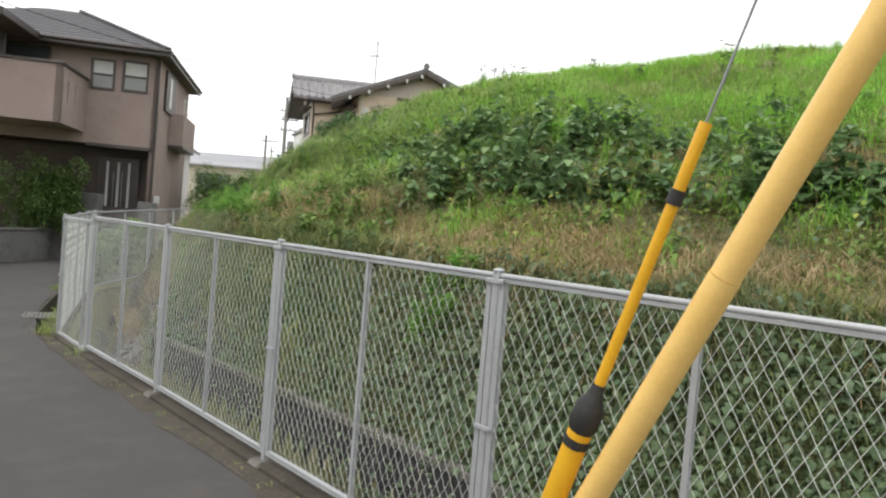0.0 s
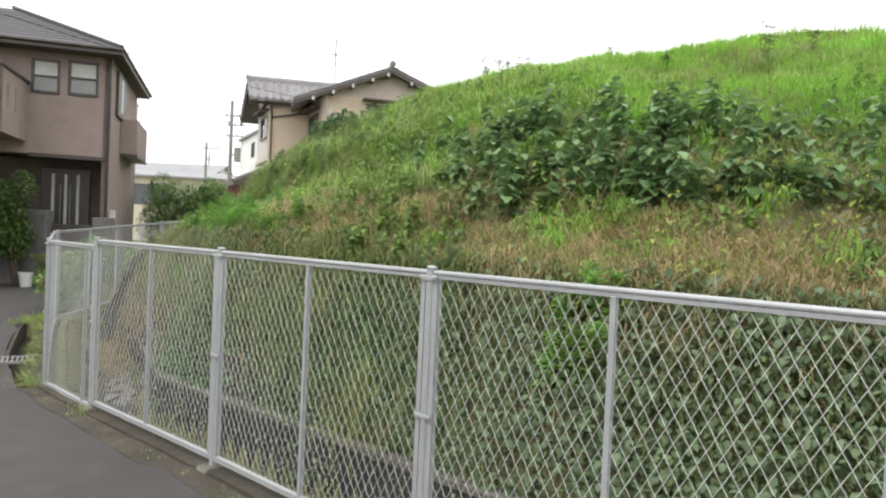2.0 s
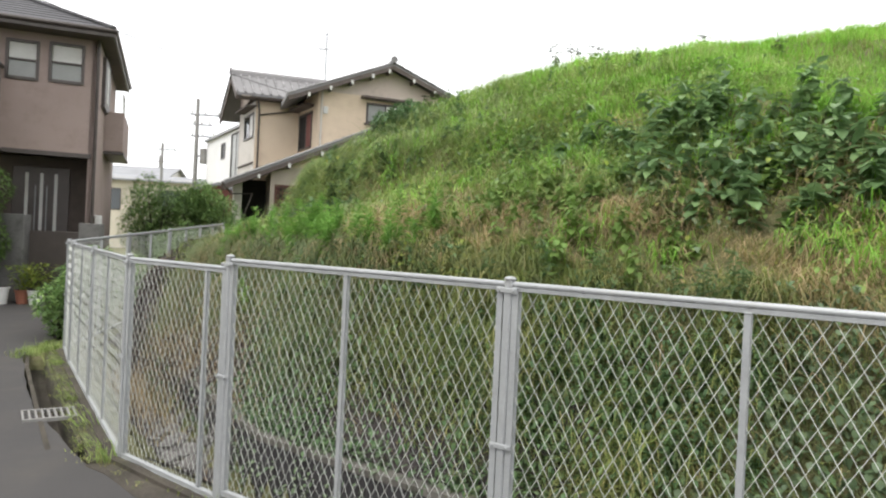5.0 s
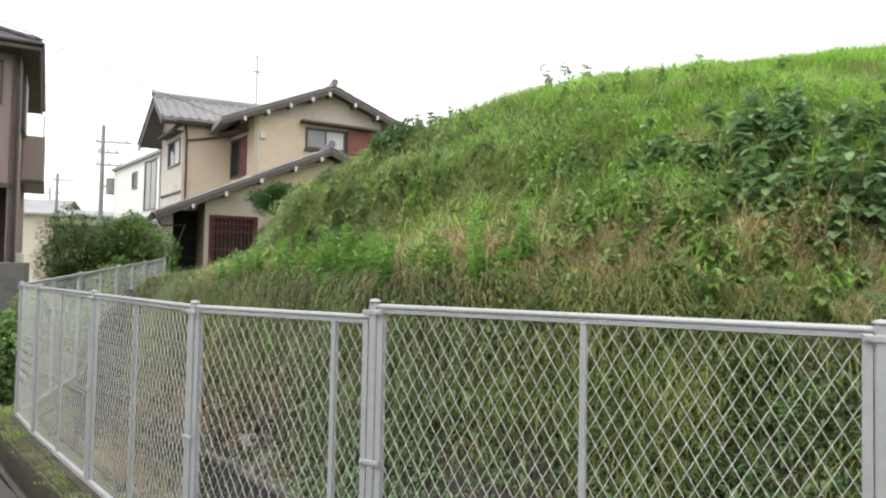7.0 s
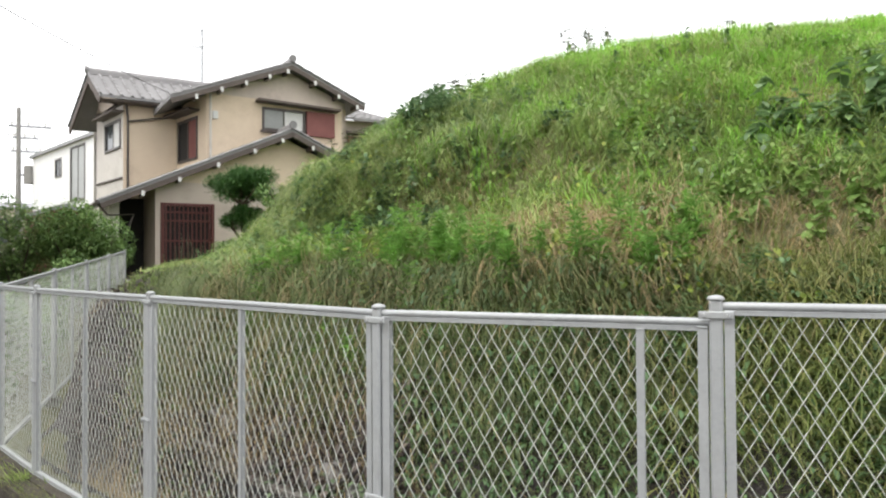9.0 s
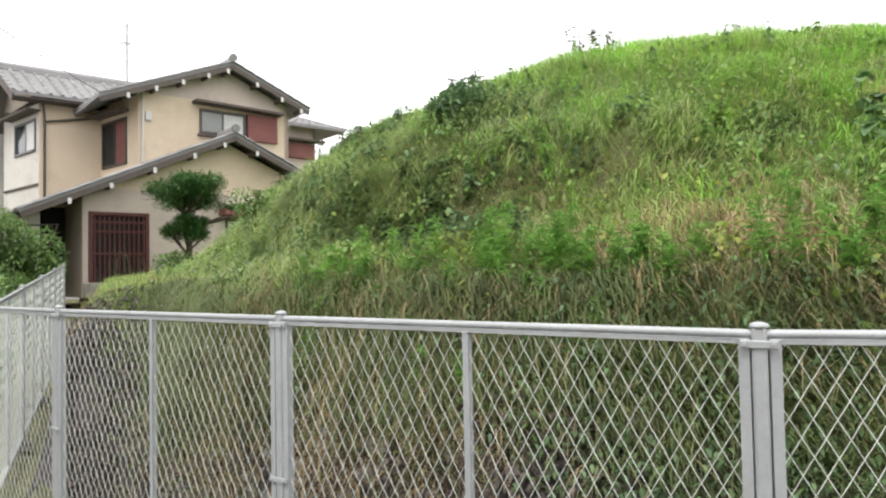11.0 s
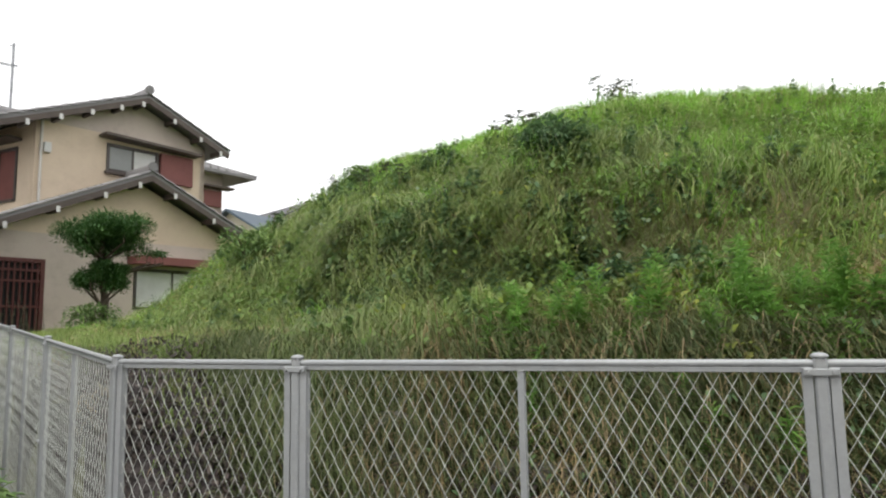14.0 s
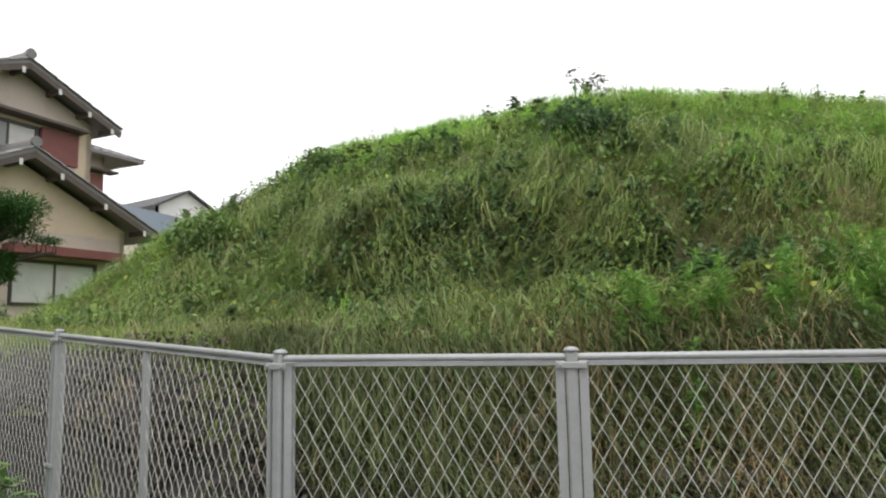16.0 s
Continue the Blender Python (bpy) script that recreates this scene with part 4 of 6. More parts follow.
def brown_house():
    """The brown rendered house at the lane's end: hipped slate roof, deep balcony, recessed porch."""
    e = thing("house", "brown rendered two-storey house with dark hipped roof and balcony", "house", pose(-6.75, 17.7, 0, 0, 0, 14))
    # local: x to the left is negative, y to the back
    t = 0.16
    CUT = 5.5
    part("wall", wall_panel(bmesh.new(), (-6.5, 0), (0, 0), 3.3, 6.0, t, [(5.49, 6.2, 4.88, 5.73), (4.66, 5.31, 4.86, 5.69), (0.6, 3.6, 5.2, 5.85)]), "brown_wall", e)
    part("wall", wall_panel(bmesh.new(), (0, 0), (0, CUT), 0, 6.0, t, [(0.85, 2.25, 4.6, 5.7)]), "brown_wall", e)
    part("wall", wall_panel(bmesh.new(), (0, CUT), (-6.5, CUT), 0, 6.0, t), "brown_wall", e)
    part("wall", wall_panel(bmesh.new(), (-0.14, 0), (-0.001, 0), 0, 3.3, 1.3), "brown_wall", e)
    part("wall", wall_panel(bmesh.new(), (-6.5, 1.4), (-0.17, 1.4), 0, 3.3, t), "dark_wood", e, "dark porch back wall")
    part("wall", wall_panel(bmesh.new(), (-6.5, CUT), (-6.5, 0), 0, 6.0, t), "brown_wall", e)
    part("porch_beam", box(bmesh.new(), (-1.85, -0.03, 3.22), (-0.1, 0.12, 3.32), 0.006), "bronze", e)
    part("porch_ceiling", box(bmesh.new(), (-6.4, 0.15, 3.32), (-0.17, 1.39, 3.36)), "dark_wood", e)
    part("porch_floor", box(bmesh.new(), (-2.1, 0.2, 0.0), (-0.17, 1.39, 0.75), 0.01), "concrete", e)
    # entrance door with tall glazed slits
    dr = part("door", box(bmesh.new(), (-1.85, 1.33, 0.75), (-0.65, 1.39, 3.05), 0.01), "bronze", e, "dark double entrance door")
    for x in (-1.55, -1.24, -0.94):
        part("glazed_slit", box(bmesh.new(), (x - 0.035, 1.315, 0.95), (x + 0.035, 1.328, 2.9), 0.003), "curtain", dr)
    for x in (-1.36, -1.12):
        part("pull", box(bmesh.new(), (x - 0.012, 1.27, 1.3), (x + 0.012, 1.29, 2.6), 0.004), "steel", dr)
    # front windows
    for a, w, z0, z1 in ((-1.01, 0.71, 4.88, 5.73), (-1.84, 0.65, 4.86, 5.69)):
        zm = (z0 + z1) / 2
        f = part("window", box(box(box(box(box(bmesh.new(), (a, -0.03, z0 - 0.02), (a + 0.06, 0.08, z1 + 0.02), 0.004), (a + w - 0.06, -0.03, z0 - 0.02), (a + w, 0.08, z1 + 0.02), 0.004), (a + 0.06, -0.03, z1 - 0.04), (a + w - 0.06, 0.08, z1 + 0.02), 0.004), (a + 0.06, -0.04, z0 - 0.03), (a + w - 0.06, 0.08, z0 + 0.04), 0.004), (a + 0.06, -0.02, zm - 0.02), (a + w - 0.06, 0.07, zm + 0.02), 0.003), "bronze", e)
        part("pane", box(bmesh.new(), (a + 0.06, 0.03, z0 + 0.04), (a + w - 0.06, 0.045, zm - 0.02)), "grey_pane", f)
        part("pane", box(bmesh.new(), (a + 0.06, 0.03, zm + 0.02), (a + w - 0.06, 0.045, z1 - 0.04)), "curtain", f)
    window(e, (-5.9, 0), (-2.9, 0), 5.2, 5.85, "curtain", "glass")
    # balcony block standing forward, with a curved soffit
    bx = -1.9
    part("balcony_front", wall_panel(bmesh.new(), (-6.5, -2.2), (bx, -2.2), 3.58, 5.03, 0.15), "brown_wall", e)
    part("balcony_side", wall_panel(bmesh.new(), (bx, -2.2), (bx, -0.005), 3.58, 5.03, 0.15, [(0.5, 0.57, 4.15, 4.7), (1.1, 1.17, 4.15, 4.7)]), "brown_wall", e)
    part("balcony_coping", box(box(bmesh.new(), (-6.5, -2.25, 5.032), (bx + 0.05, -2.0, 5.1), 0.01), (bx - 0.2, -2.0, 5.032), (bx + 0.05, -0.01, 5.1), 0.01), "bronze", e)
    part("balcony_floor", box(bmesh.new(), (-6.5, -2.04, 3.62), (bx - 0.16, -0.01, 3.78)), "brown_wall", e)
    part("pillar", box(bmesh.new(), (-6.5, -2.19, 0), (-6.15, -1.85, 3.3), 0.01), "brown_wall", e)
    # side: shuttered window and bay
    part("side_frame", box(bmesh.new(), (-0.02, 0.8, 4.55), (0.08, 2.3, 5.75), 0.006), "bronze", e)
    part("side_pane", box(bmesh.new(), (0.08, 1.2, 4.7), (0.095, 1.6, 5.6)), "curtain", e)
    part("bay", box(bmesh.new(), (0.001, 1.9, 3.62), (0.45, 4.4, 4.62), 0.015), "brown_wall", e)
    part("bay_soffit", box(bmesh.new(), (0.001, 1.88, 3.54), (0.47, 4.42, 3.618), 0.01), "bronze", e)
    part("rail", box(box(box(bmesh.new(), (0.4, 1.95, 4.62), (0.43, 1.98, 5.1), 0.003), (0.4, 2.6, 4.62), (0.43, 2.63, 5.1), 0.003), (0.4, 1.95, 5.07), (0.43, 2.63, 5.1), 0.003), "white_end", e)
    part("downpipe", tube(bmesh.new(), [(-0.02, -0.05, 5.95), (-0.02, -0.05, 0.0)], 0.035, 8), "bronze", e)
    part("gas_meter", box(bmesh.new(), (0.01, 0.15, 1.72), (0.16, 0.36, 1.95), 0.02), "white_end", e)
    # hipped roof with overlapping courses
    E0, W0, S0, N0, ze, p = 0.32, -7.2, -0.6, CUT + 0.5, 6.05, 0.46
    run = (N0 - S0) / 2
    zr = ze + p * run
    ra, rb = (E0 - run, S0 + run, zr), (W0 + run, S0 + run, zr)
    rf = part("roof", slab(slab(bmesh.new(), [(E0, S0, ze), ra, rb, (W0, S0, ze)], 0.1), [(E0, S0, ze), (E0, N0, ze), ra], 0.1), "slate", e, "dark slate hipped roof")
    part("roof", slab(slab(bmesh.new(), [(E0, N0, ze), (W0, N0, ze), rb, ra], 0.1), [(W0, N0, ze), (W0, S0, ze), rb], 0.1), "slate", e)
    # the roof of the wing that stands forward over the balcony
    part("roof", slab(slab(bmesh.new(), [(-3.0, -0.62, ze), (-4.4, -0.62, ze + 0.64), (-4.4, -1.9, ze + 0.64), (-3.0, -3.1, ze)], 0.1), [(-3.0, -3.1, ze), (-4.4, -1.9, ze + 0.64), (-5.8, -1.9, ze + 0.64), (-7.2, -3.1, ze)], 0.1), "slate", e, "dark hipped roof of the front wing")
    part("soffit", box(bmesh.new(), (-7.1, -3.05, ze - 0.16), (-3.04, -0.63, ze - 0.11)), "dark_wood", e)
    part("fascia", bar_between((-3.0, -3.1, ze + 0.01), (-3.0, -0.65, ze + 0.01), 0.05, 0.18), "bronze", e)
    part("fascia", bar_between((-7.2, -3.1, ze + 0.01), (-3.0, -3.1, ze + 0.01), 0.05, 0.18), "bronze", e)
    part("wing_window", box(bmesh.new(), (-6.4, -1.2, 4.9), (-3.6, -1.1, ze - 0.17), 0.01), "bronze", e, "dark window band under the wing's eaves")
    for x in (-5.6, -4.4):
        part("pane", box(bmesh.new(), (x - 0.45, -1.225, 5.1), (x + 0.35, -1.205, 5.75)), "curtain", e)
    c = 0.0
    while c < run - 0.2:
        z = ze + p * c + 0.012
        bm = bmesh.new()
        for (a, b) in (((E0 - c, S0 + c), (W0 + c, S0 + c)), ((E0 - c, S0 + c), (E0 - c, N0 - c))):
            if a[0] == b[0] and b[1] - a[1] < 0.3:
                continue
            A, B = Vector((*a, z + 0.02)), Vector((*b, z + 0.02))
            if abs(a[1] - b[1]) < 1e-6:
                C, D = Vector((b[0] + 0.27, b[1] + 0.27, z + 0.27 * p)), Vector((a[0] - 0.27, a[1] + 0.27, z + 0.27 * p))
            else:
                C, D = Vector((b[0] - 0.27, b[1] - 0.27, z + 0.27 * p)), Vector((a[0] - 0.27, a[1] + 0.27, z + 0.27 * p))
            v = [bm.verts.new(q) for q in (A, B, C, D)] + [bm.verts.new(q - Vector((0, 0, 0.03))) for q in (A, B)]
            bm.faces.new(v[:4])
            bm.faces.new((v[0], v[4], v[5], v[1]))
        part("slate_course", bm, "slate", rf)
        c += 0.26
    hip = Vector(ra)
    part("hip_cap", bar_between(Vector((E0, S0, ze + 0.09)), hip + Vector((0, 0, 0.09)), 0.14, 0.08, 0.02), "slate", rf)
    part("soffit", box(bmesh.new(), (W0 + 0.03, S0 + 0.03, 5.9), (E0 - 0.03, CUT + 0.47, 5.945)), "dark_wood", e)
    for a, b in (((W0, S0, 6.06), (E0, S0, 6.06)), ((E0, S0, 6.06), (E0, CUT + 0.5, 6.06))):
        part("fascia", bar_between(a, b, 0.05, 0.18), "bronze", e)
        part("gutter", tube(bmesh.new(), [Vector(a) + Vector((0.03, -0.05, -0.05)), Vector(b) + Vector((0.05, -0.05, -0.05))], 0.05, 8), "bronze", e)
    return e


brown_house()


# ---- plants on the mound and in the ditch ----
rng = np.random.default_rng(7)


def settle(x, y):
    """Slope-scaled distance from the fence, height and uphill-free normal at plan points."""
    d = beside(x, y)
    e = reach(x, y, d)
    h = rise(x, y)
    s = 0.12
    gx_, gy_ = (rise(x + s, y) - h) / s, (rise(x, y + s) - h) / s
    n = np.stack([-gx_, -gy_, np.ones_like(h)], -1)
    return e, h, n / np.linalg.norm(n, axis=-1, keepdims=True)


def sow(count, keep, lo=(-5.0, -3.0), hi=(15.0, 25.0)):
    """Plan points drawn at random where keep(x, y, e), a chance from 0 to 1, allows."""
    xs, ys, got = [], [], 0
    while got < count:
        x, y = rng.uniform(lo[0], hi[0], 60000), rng.uniform(lo[1], hi[1], 60000)
        d = beside(x, y)
        e = reach(x, y, d)
        ok = (rng.random(60000) < keep(x, y, e)) & (d > 0.35)
        xs.append(x[ok]), ys.append(y[ok])
        got += ok.sum()
    return np.concatenate(xs)[:count], np.concatenate(ys)[:count]


def nearness(x, y):
    """More pieces on the slopes that face the lane, fewer on the far crest."""
    d = beside(x, y)
    return np.clip(1.15 - d / 15.0, 0.12, 1) * smooth(15.0, 7.0, x - y * 0.2)


def blades(name, tufts, per, length, width, spread, lean, mat, label, category, droop=0.5, sink=0.02, level=None, downhill=1.1, flow=0.0):
    """Tufts of three-part tapering blades, each tuft with a lean of its own."""
    tx, ty = tufts
    k = len(tx)
    size = rng.uniform(length[0], length[1], k) * (1 + 0.25 * lumps(tx * 1.7, ty * 1.7, 1.6))
    taz = rng.uniform(0, math.tau, k)
    _, _, tn = settle(tx, ty)
    if flow:
        # lodged grass lies in swathes: neighbouring tufts fall the same way, now to one side and now to the other
        taz = np.arctan2(tn[:, 1], tn[:, 0]) + 1.7 * np.sign(lumps(tx + 3, ty, 1.1) + 0.15) * flow + rng.normal(0, 0.35, k)
    x = np.repeat(tx, per) + rng.normal(0, spread, k * per)
    y = np.repeat(ty, per) + rng.normal(0, spread, k * per)
    z = rise(x, y) - sink if level is None else np.full(len(x), level)
    L = np.repeat(size, per) * rng.uniform(0.55, 1.15, k * per)
    az = np.repeat(taz, per) + rng.normal(0, 0.5 if flow else 1.0, k * per)
    hor = np.stack([np.cos(az), np.sin(az), np.zeros_like(az)], -1) + np.repeat(tn, per, 0) * np.array([downhill, downhill, 0])
    hor /= np.linalg.norm(hor, axis=1, keepdims=True) + 1e-6
    ln = np.clip(rng.normal(lean, 0.22, k * per), 0.05, 1.3)[:, None]
    up = np.array([0, 0, 1.0]) * 0.8 + np.repeat(tn, per, 0) * 0.35
    side = np.stack([-hor[:, 1], hor[:, 0], np.zeros(len(x))], -1) * (rng.uniform(width[0], width[1], k * per)[:, None] / 2)
    p = np.stack([x, y, z], -1)
    l = L[:, None]
    m = p + up * l * (0.62 - 0.2 * ln) + hor * l * 0.34 * ln
    t = p + up * l * (0.95 - droop * ln) + hor * l * 0.9 * ln
    if lean > 0.8:
        # strongly bent blades take one more joint, for an even arch
        c = 2 * m - (p + t) * 0.5
        u, v = p * 0.36 + c * 0.48 + t * 0.16, p * 0.0784 + c * 0.4032 + t * 0.5184
        verts = np.stack([p - side, p + side, u - side * 0.9, u + side * 0.9, v - side * 0.65, v + side * 0.65, t], 1).reshape(-1, 3)
        b = np.arange(k * per)[:, None] * 7
        return bulk(name, verts, [b + np.array([[0, 1, 3, 2]]), b + np.array([[2, 3, 5, 4]]), b + np.array([[4, 5, 6]])], mat, label, category)
    verts = np.stack([p - side, p + side, m - side * 0.8, m + side * 0.8, t], 1).reshape(-1, 3)
    b = np.arange(k * per)[:, None] * 5
    return bulk(name, verts, [b + np.array([[0, 1, 3, 2]]), b + np.array([[2, 3, 4]])], mat, label, category)


def leaf_geometry(p, hor, tilt, size, wide):
    """Pointed leaves folded along the midrib: base at p, running along hor, tip lifted or dropped by tilt."""
    k = len(p)
    up = np.array([0, 0, 1.0])
    d = hor * np.cos(tilt)[:, None] + up * np.sin(tilt)[:, None]
    side = np.stack([-hor[:, 1], hor[:, 0], np.zeros(k)], -1)
    n = np.cross(d, side)
    n = np.where(n[:, 2:3] < 0, -n, n)
    s, w = size[:, None], (size * wide)[:, None]
    a = p
    l1, r1 = p + d * s * 0.3 + side * w * 0.5 + n * s * 0.07, p + d * s * 0.3 - side * w * 0.5 + n * s * 0.07
    l2, r2 = p + d * s * 0.7 + side * w * 0.34 + n * s * 0.03, p + d * s * 0.7 - side * w * 0.34 + n * s * 0.03
    mid = p + d * s * 0.5
    tip = p + d * s - n * s * 0.12
    verts = np.stack([a, l1, l2, tip, r2, r1, mid], 1).reshape(-1, 3)
    b = np.arange(k)[:, None] * 7
    faces = [b + np.array([[0, 6, 1]]), b + np.array([[1, 6, 2]]), b + np.array([[2, 6, 3]]), b + np.array([[3, 6, 4]]), b + np.array([[4, 6, 5]]), b + np.array([[5, 6, 0]])]
    return verts, faces


def leaf_cover(name, pts, height, size, wide, mat, label, category, tilt=-0.25):
    """A loose carpet of leaves lying on the slope, a few layers deep."""
    x, y = pts
    k = len(x)
    _, h, n = settle(x, y)
    p = np.stack([x, y, h], -1) + n * (rng.random(k) ** 0.7 * rng.uniform(height[0], height[1], k))[:, None]
    az = rng.uniform(0, math.tau, k)
    hor = np.stack([np.cos(az), np.sin(az), np.zeros(k)], -1) + n * np.array([1.2, 1.2, 0])
    hor /= np.linalg.norm(hor, axis=1, keepdims=True)
    v, f = leaf_geometry(p, hor, rng.normal(tilt, 0.4, k), rng.uniform(size[0], size[1], k), wide)
    return bulk(name, v, f, mat, label, category)


def leafy_clumps(name, pts, radius, leaves, size, wide, mat, label, category, flat=0.6):
    """Low rounded clumps: leaves on the shell of a flattened dome set on the slope, drooping outwards."""
    x, y = pts
    k = len(x)
    _, h, n = settle(x, y)
    R = np.repeat(rng.uniform(radius[0], radius[1], k), leaves)
    off = rng.normal(0, 1, (k * leaves, 3))
    off /= np.linalg.norm(off, axis=1, keepdims=True)
    nn = np.repeat(n, leaves, 0)
    off -= nn * np.minimum((off * nn).sum(1), 0)[:, None] * 1.6
    lift = (off * nn).sum(1)[:, None]
    off = off + nn * lift * (flat - 1)
    p = np.stack([np.repeat(x, leaves), np.repeat(y, leaves), np.repeat(h, leaves)], -1) + off * (R * rng.uniform(0.65, 1.05, k * leaves))[:, None]
    hor = off * np.array([1, 1, 0]) + rng.normal(0, 0.45, (k * leaves, 3)) * np.array([1, 1, 0]) + nn * np.array([0.5, 0.5, 0])
    hor /= np.linalg.norm(hor, axis=1, keepdims=True) + 1e-6
    v, f = leaf_geometry(p, hor, rng.normal(-0.35, 0.4, k * leaves), rng.uniform(size[0], size[1], k * leaves), wide)
    return bulk(name, v, f, mat, label, category)


def weeds(name, pts, tall, leaves, size, wide, mat, label, category, rise_angle=0.2):
    """Upright weeds: a stem each, with leaves round it from the foot to the top."""
    x, y = pts
    k = len(x)
    z = rise(x, y)
    H = rng.uniform(tall[0], tall[1], k)
    lean = rng.normal(0, 0.13, (k, 2))
    f = rng.uniform(0.15, 1.0, (k, leaves))
    az = rng.uniform(0, math.tau, (k, leaves))
    px = x[:, None] + lean[:, :1] * f * H[:, None]
    py = y[:, None] + lean[:, 1:] * f * H[:, None]
    pz = z[:, None] + f * H[:, None]
    p = np.stack([px, py, pz], -1).reshape(-1, 3)
    hor = np.stack([np.cos(az), np.sin(az), np.zeros_like(az)], -1).reshape(-1, 3)
    sz = (rng.uniform(size[0], size[1], (k, leaves)) * (1.15 - 0.5 * f)).ravel()
    v, fc = leaf_geometry(p, hor, rng.normal(rise_angle, 0.3, k * leaves), sz, wide)
    # stems as thin three-sided bars
    base, top = np.stack([x, y, z - 0.03], -1), np.stack([x + lean[:, 0] * H, y + lean[:, 1] * H, z + H], -1)
    ang = np.arange(3) * math.tau / 3
    ring = np.stack([np.cos(ang), np.sin(ang), 0 * ang], -1) * 0.006
    sv = np.concatenate([base[:, None] + ring, top[:, None] + ring * 0.4], 1).reshape(-1, 3)
    b = np.arange(k)[:, None] * 6 + len(v)
    sf = [b + np.array([[i, (i + 1) % 3, 3 + (i + 1) % 3, 3 + i]]) for i in range(3)]
    return bulk(name, np.concatenate([v, sv]), fc + sf, mat, label, category)


def band(e, a, b, soft=0.3):
    return smooth(a - soft, a + soft, e) * (1 - smooth(b - soft, b + soft, e))


def patchy(x, y, s, level=0.0):
    return smooth(level - 0.25, level + 0.35, lumps(x * 1.0 + 3, y * 1.0 - 8, s))


def spots(x, y, places):
    """Soft round patches, each (x, y, radius)."""
    return np.clip(sum(np.exp(-((x - a) ** 2 + (y - b) ** 2) / (r * r)) for a, b, r in places), 0, 1)


def dark_patch(x, y):
    """The stand of broad-leaved weeds half way up the slope."""
    d = beside(x, y)
    s = smooth(1.0, 1.9, x) * (1 - 0.4 * smooth(3.8, 5.0, x)) * (1 - smooth(5.0, 6.4, x)) * (0.25 + 0.75 * patchy(x, y, 1.0, -0.15))
    return s * np.clip(1.2 - ((d - 3.5 - 0.4 * smooth(1.1, 2.6, x) - 0.1 * np.maximum(x - 2, 0)) / 0.85) ** 2, 0, 1)


def tangle(x, y, e):
    """The shelf of lodged grass and brambles across the northern slope."""
    return band(e, 2.6, 4.3, 0.35) * smooth(8.8, 10.0, y) * (1 - smooth(14.5, 16.0, y)) * (0.35 + 0.65 * patchy(x + 1, y + 2, 0.9, -0.2))


# undergrowth over the whole mound
blades("undergrowth", sow(9500, lambda x, y, e: band(e, 1.55, 16, 0.2) * nearness(x, y) * (1 - 0.4 * dark_patch(x, y))), 13, (0.1, 0.26), (0.005, 0.010), 0.1, 0.85, "grass_low",
       "rough mixed grass, green and straw-coloured, covering the mound", "grass", 0.7)
# bright fine grass of the upper slope
blades("hill_grass", sow(12500, lambda x, y, e: smooth(3.7, 5.2, e + 0.6 * lumps(x, y, 2.5) - 1.6 * smooth(9.0, 12.0, y)) * nearness(x, y) * (1 - 0.55 * dark_patch(x, y)) * (1 - 0.8 * tangle(x, y, e))), 14, (0.15, 0.36), (0.006, 0.011), 0.1, 0.75, "grass",
       "lush bright green grass on the upper slope of the mound", "grass", 0.65)
# dead grass, lodged along the dry terrace and in patches above
blades("dry_grass", sow(2500, lambda x, y, e: nearness(x, y) * np.clip(band(e, 1.85, 2.95, 0.3) * (0.2 + 0.8 * patchy(x, y, 1.3, -0.1)) * (1 - 0.7 * smooth(7.5, 9, y)) + 0.8 * spots(x, y, ((-0.95, 9.65, 0.45), (-0.96, 8.42, 0.4), (-0.1, 8.9, 0.4))) + 0.22 * band(e, 2.6, 4.6) * patchy(x, y, 1.0, 0.35) + 0.03, 0, 1) * (1 - smooth(17, 20, y))), 15, (0.14, 0.34), (0.004, 0.008), 0.13, 1.15, "straw",
       "dead straw-coloured grass lodged along the mound's foot", "grass", 1.0, downhill=0.25, flow=0.8)
# long grass hanging down the northern slope
blades("drooping_grass", sow(900, lambda x, y, e: band(e, 2.6, 8.0, 0.5) * smooth(6.0, 9.5, y) * (1 - smooth(18.5, 21, y)) * (0.2 + 0.8 * patchy(x, y, 1.0, 0.0))), 30, (0.24, 0.5), (0.005, 0.009), 0.11, 1.05, "grass_dark",
       "long drooping grass hanging down the northern slope", "grass", 0.95, downhill=0.3, flow=0.7)
# short olive grass of the northern foot and of the level ground before the beige house
blades("yard_grass", sow(2600, lambda x, y, e: np.clip(band(e, 1.7, 2.7, 0.2) * smooth(8.3, 10.0, y) + band(e, 0.95, 3.2, 0.12) * smooth(11.3, 12.5, y), 0, 1) * (1 - smooth(22.5, 23.5, y)), (-5, 8), (3, 24)), 18, (0.1, 0.26), (0.004, 0.008), 0.12, 0.8, "grass_dark",
       "short olive grass on the level ground below the mound", "grass", 0.7)
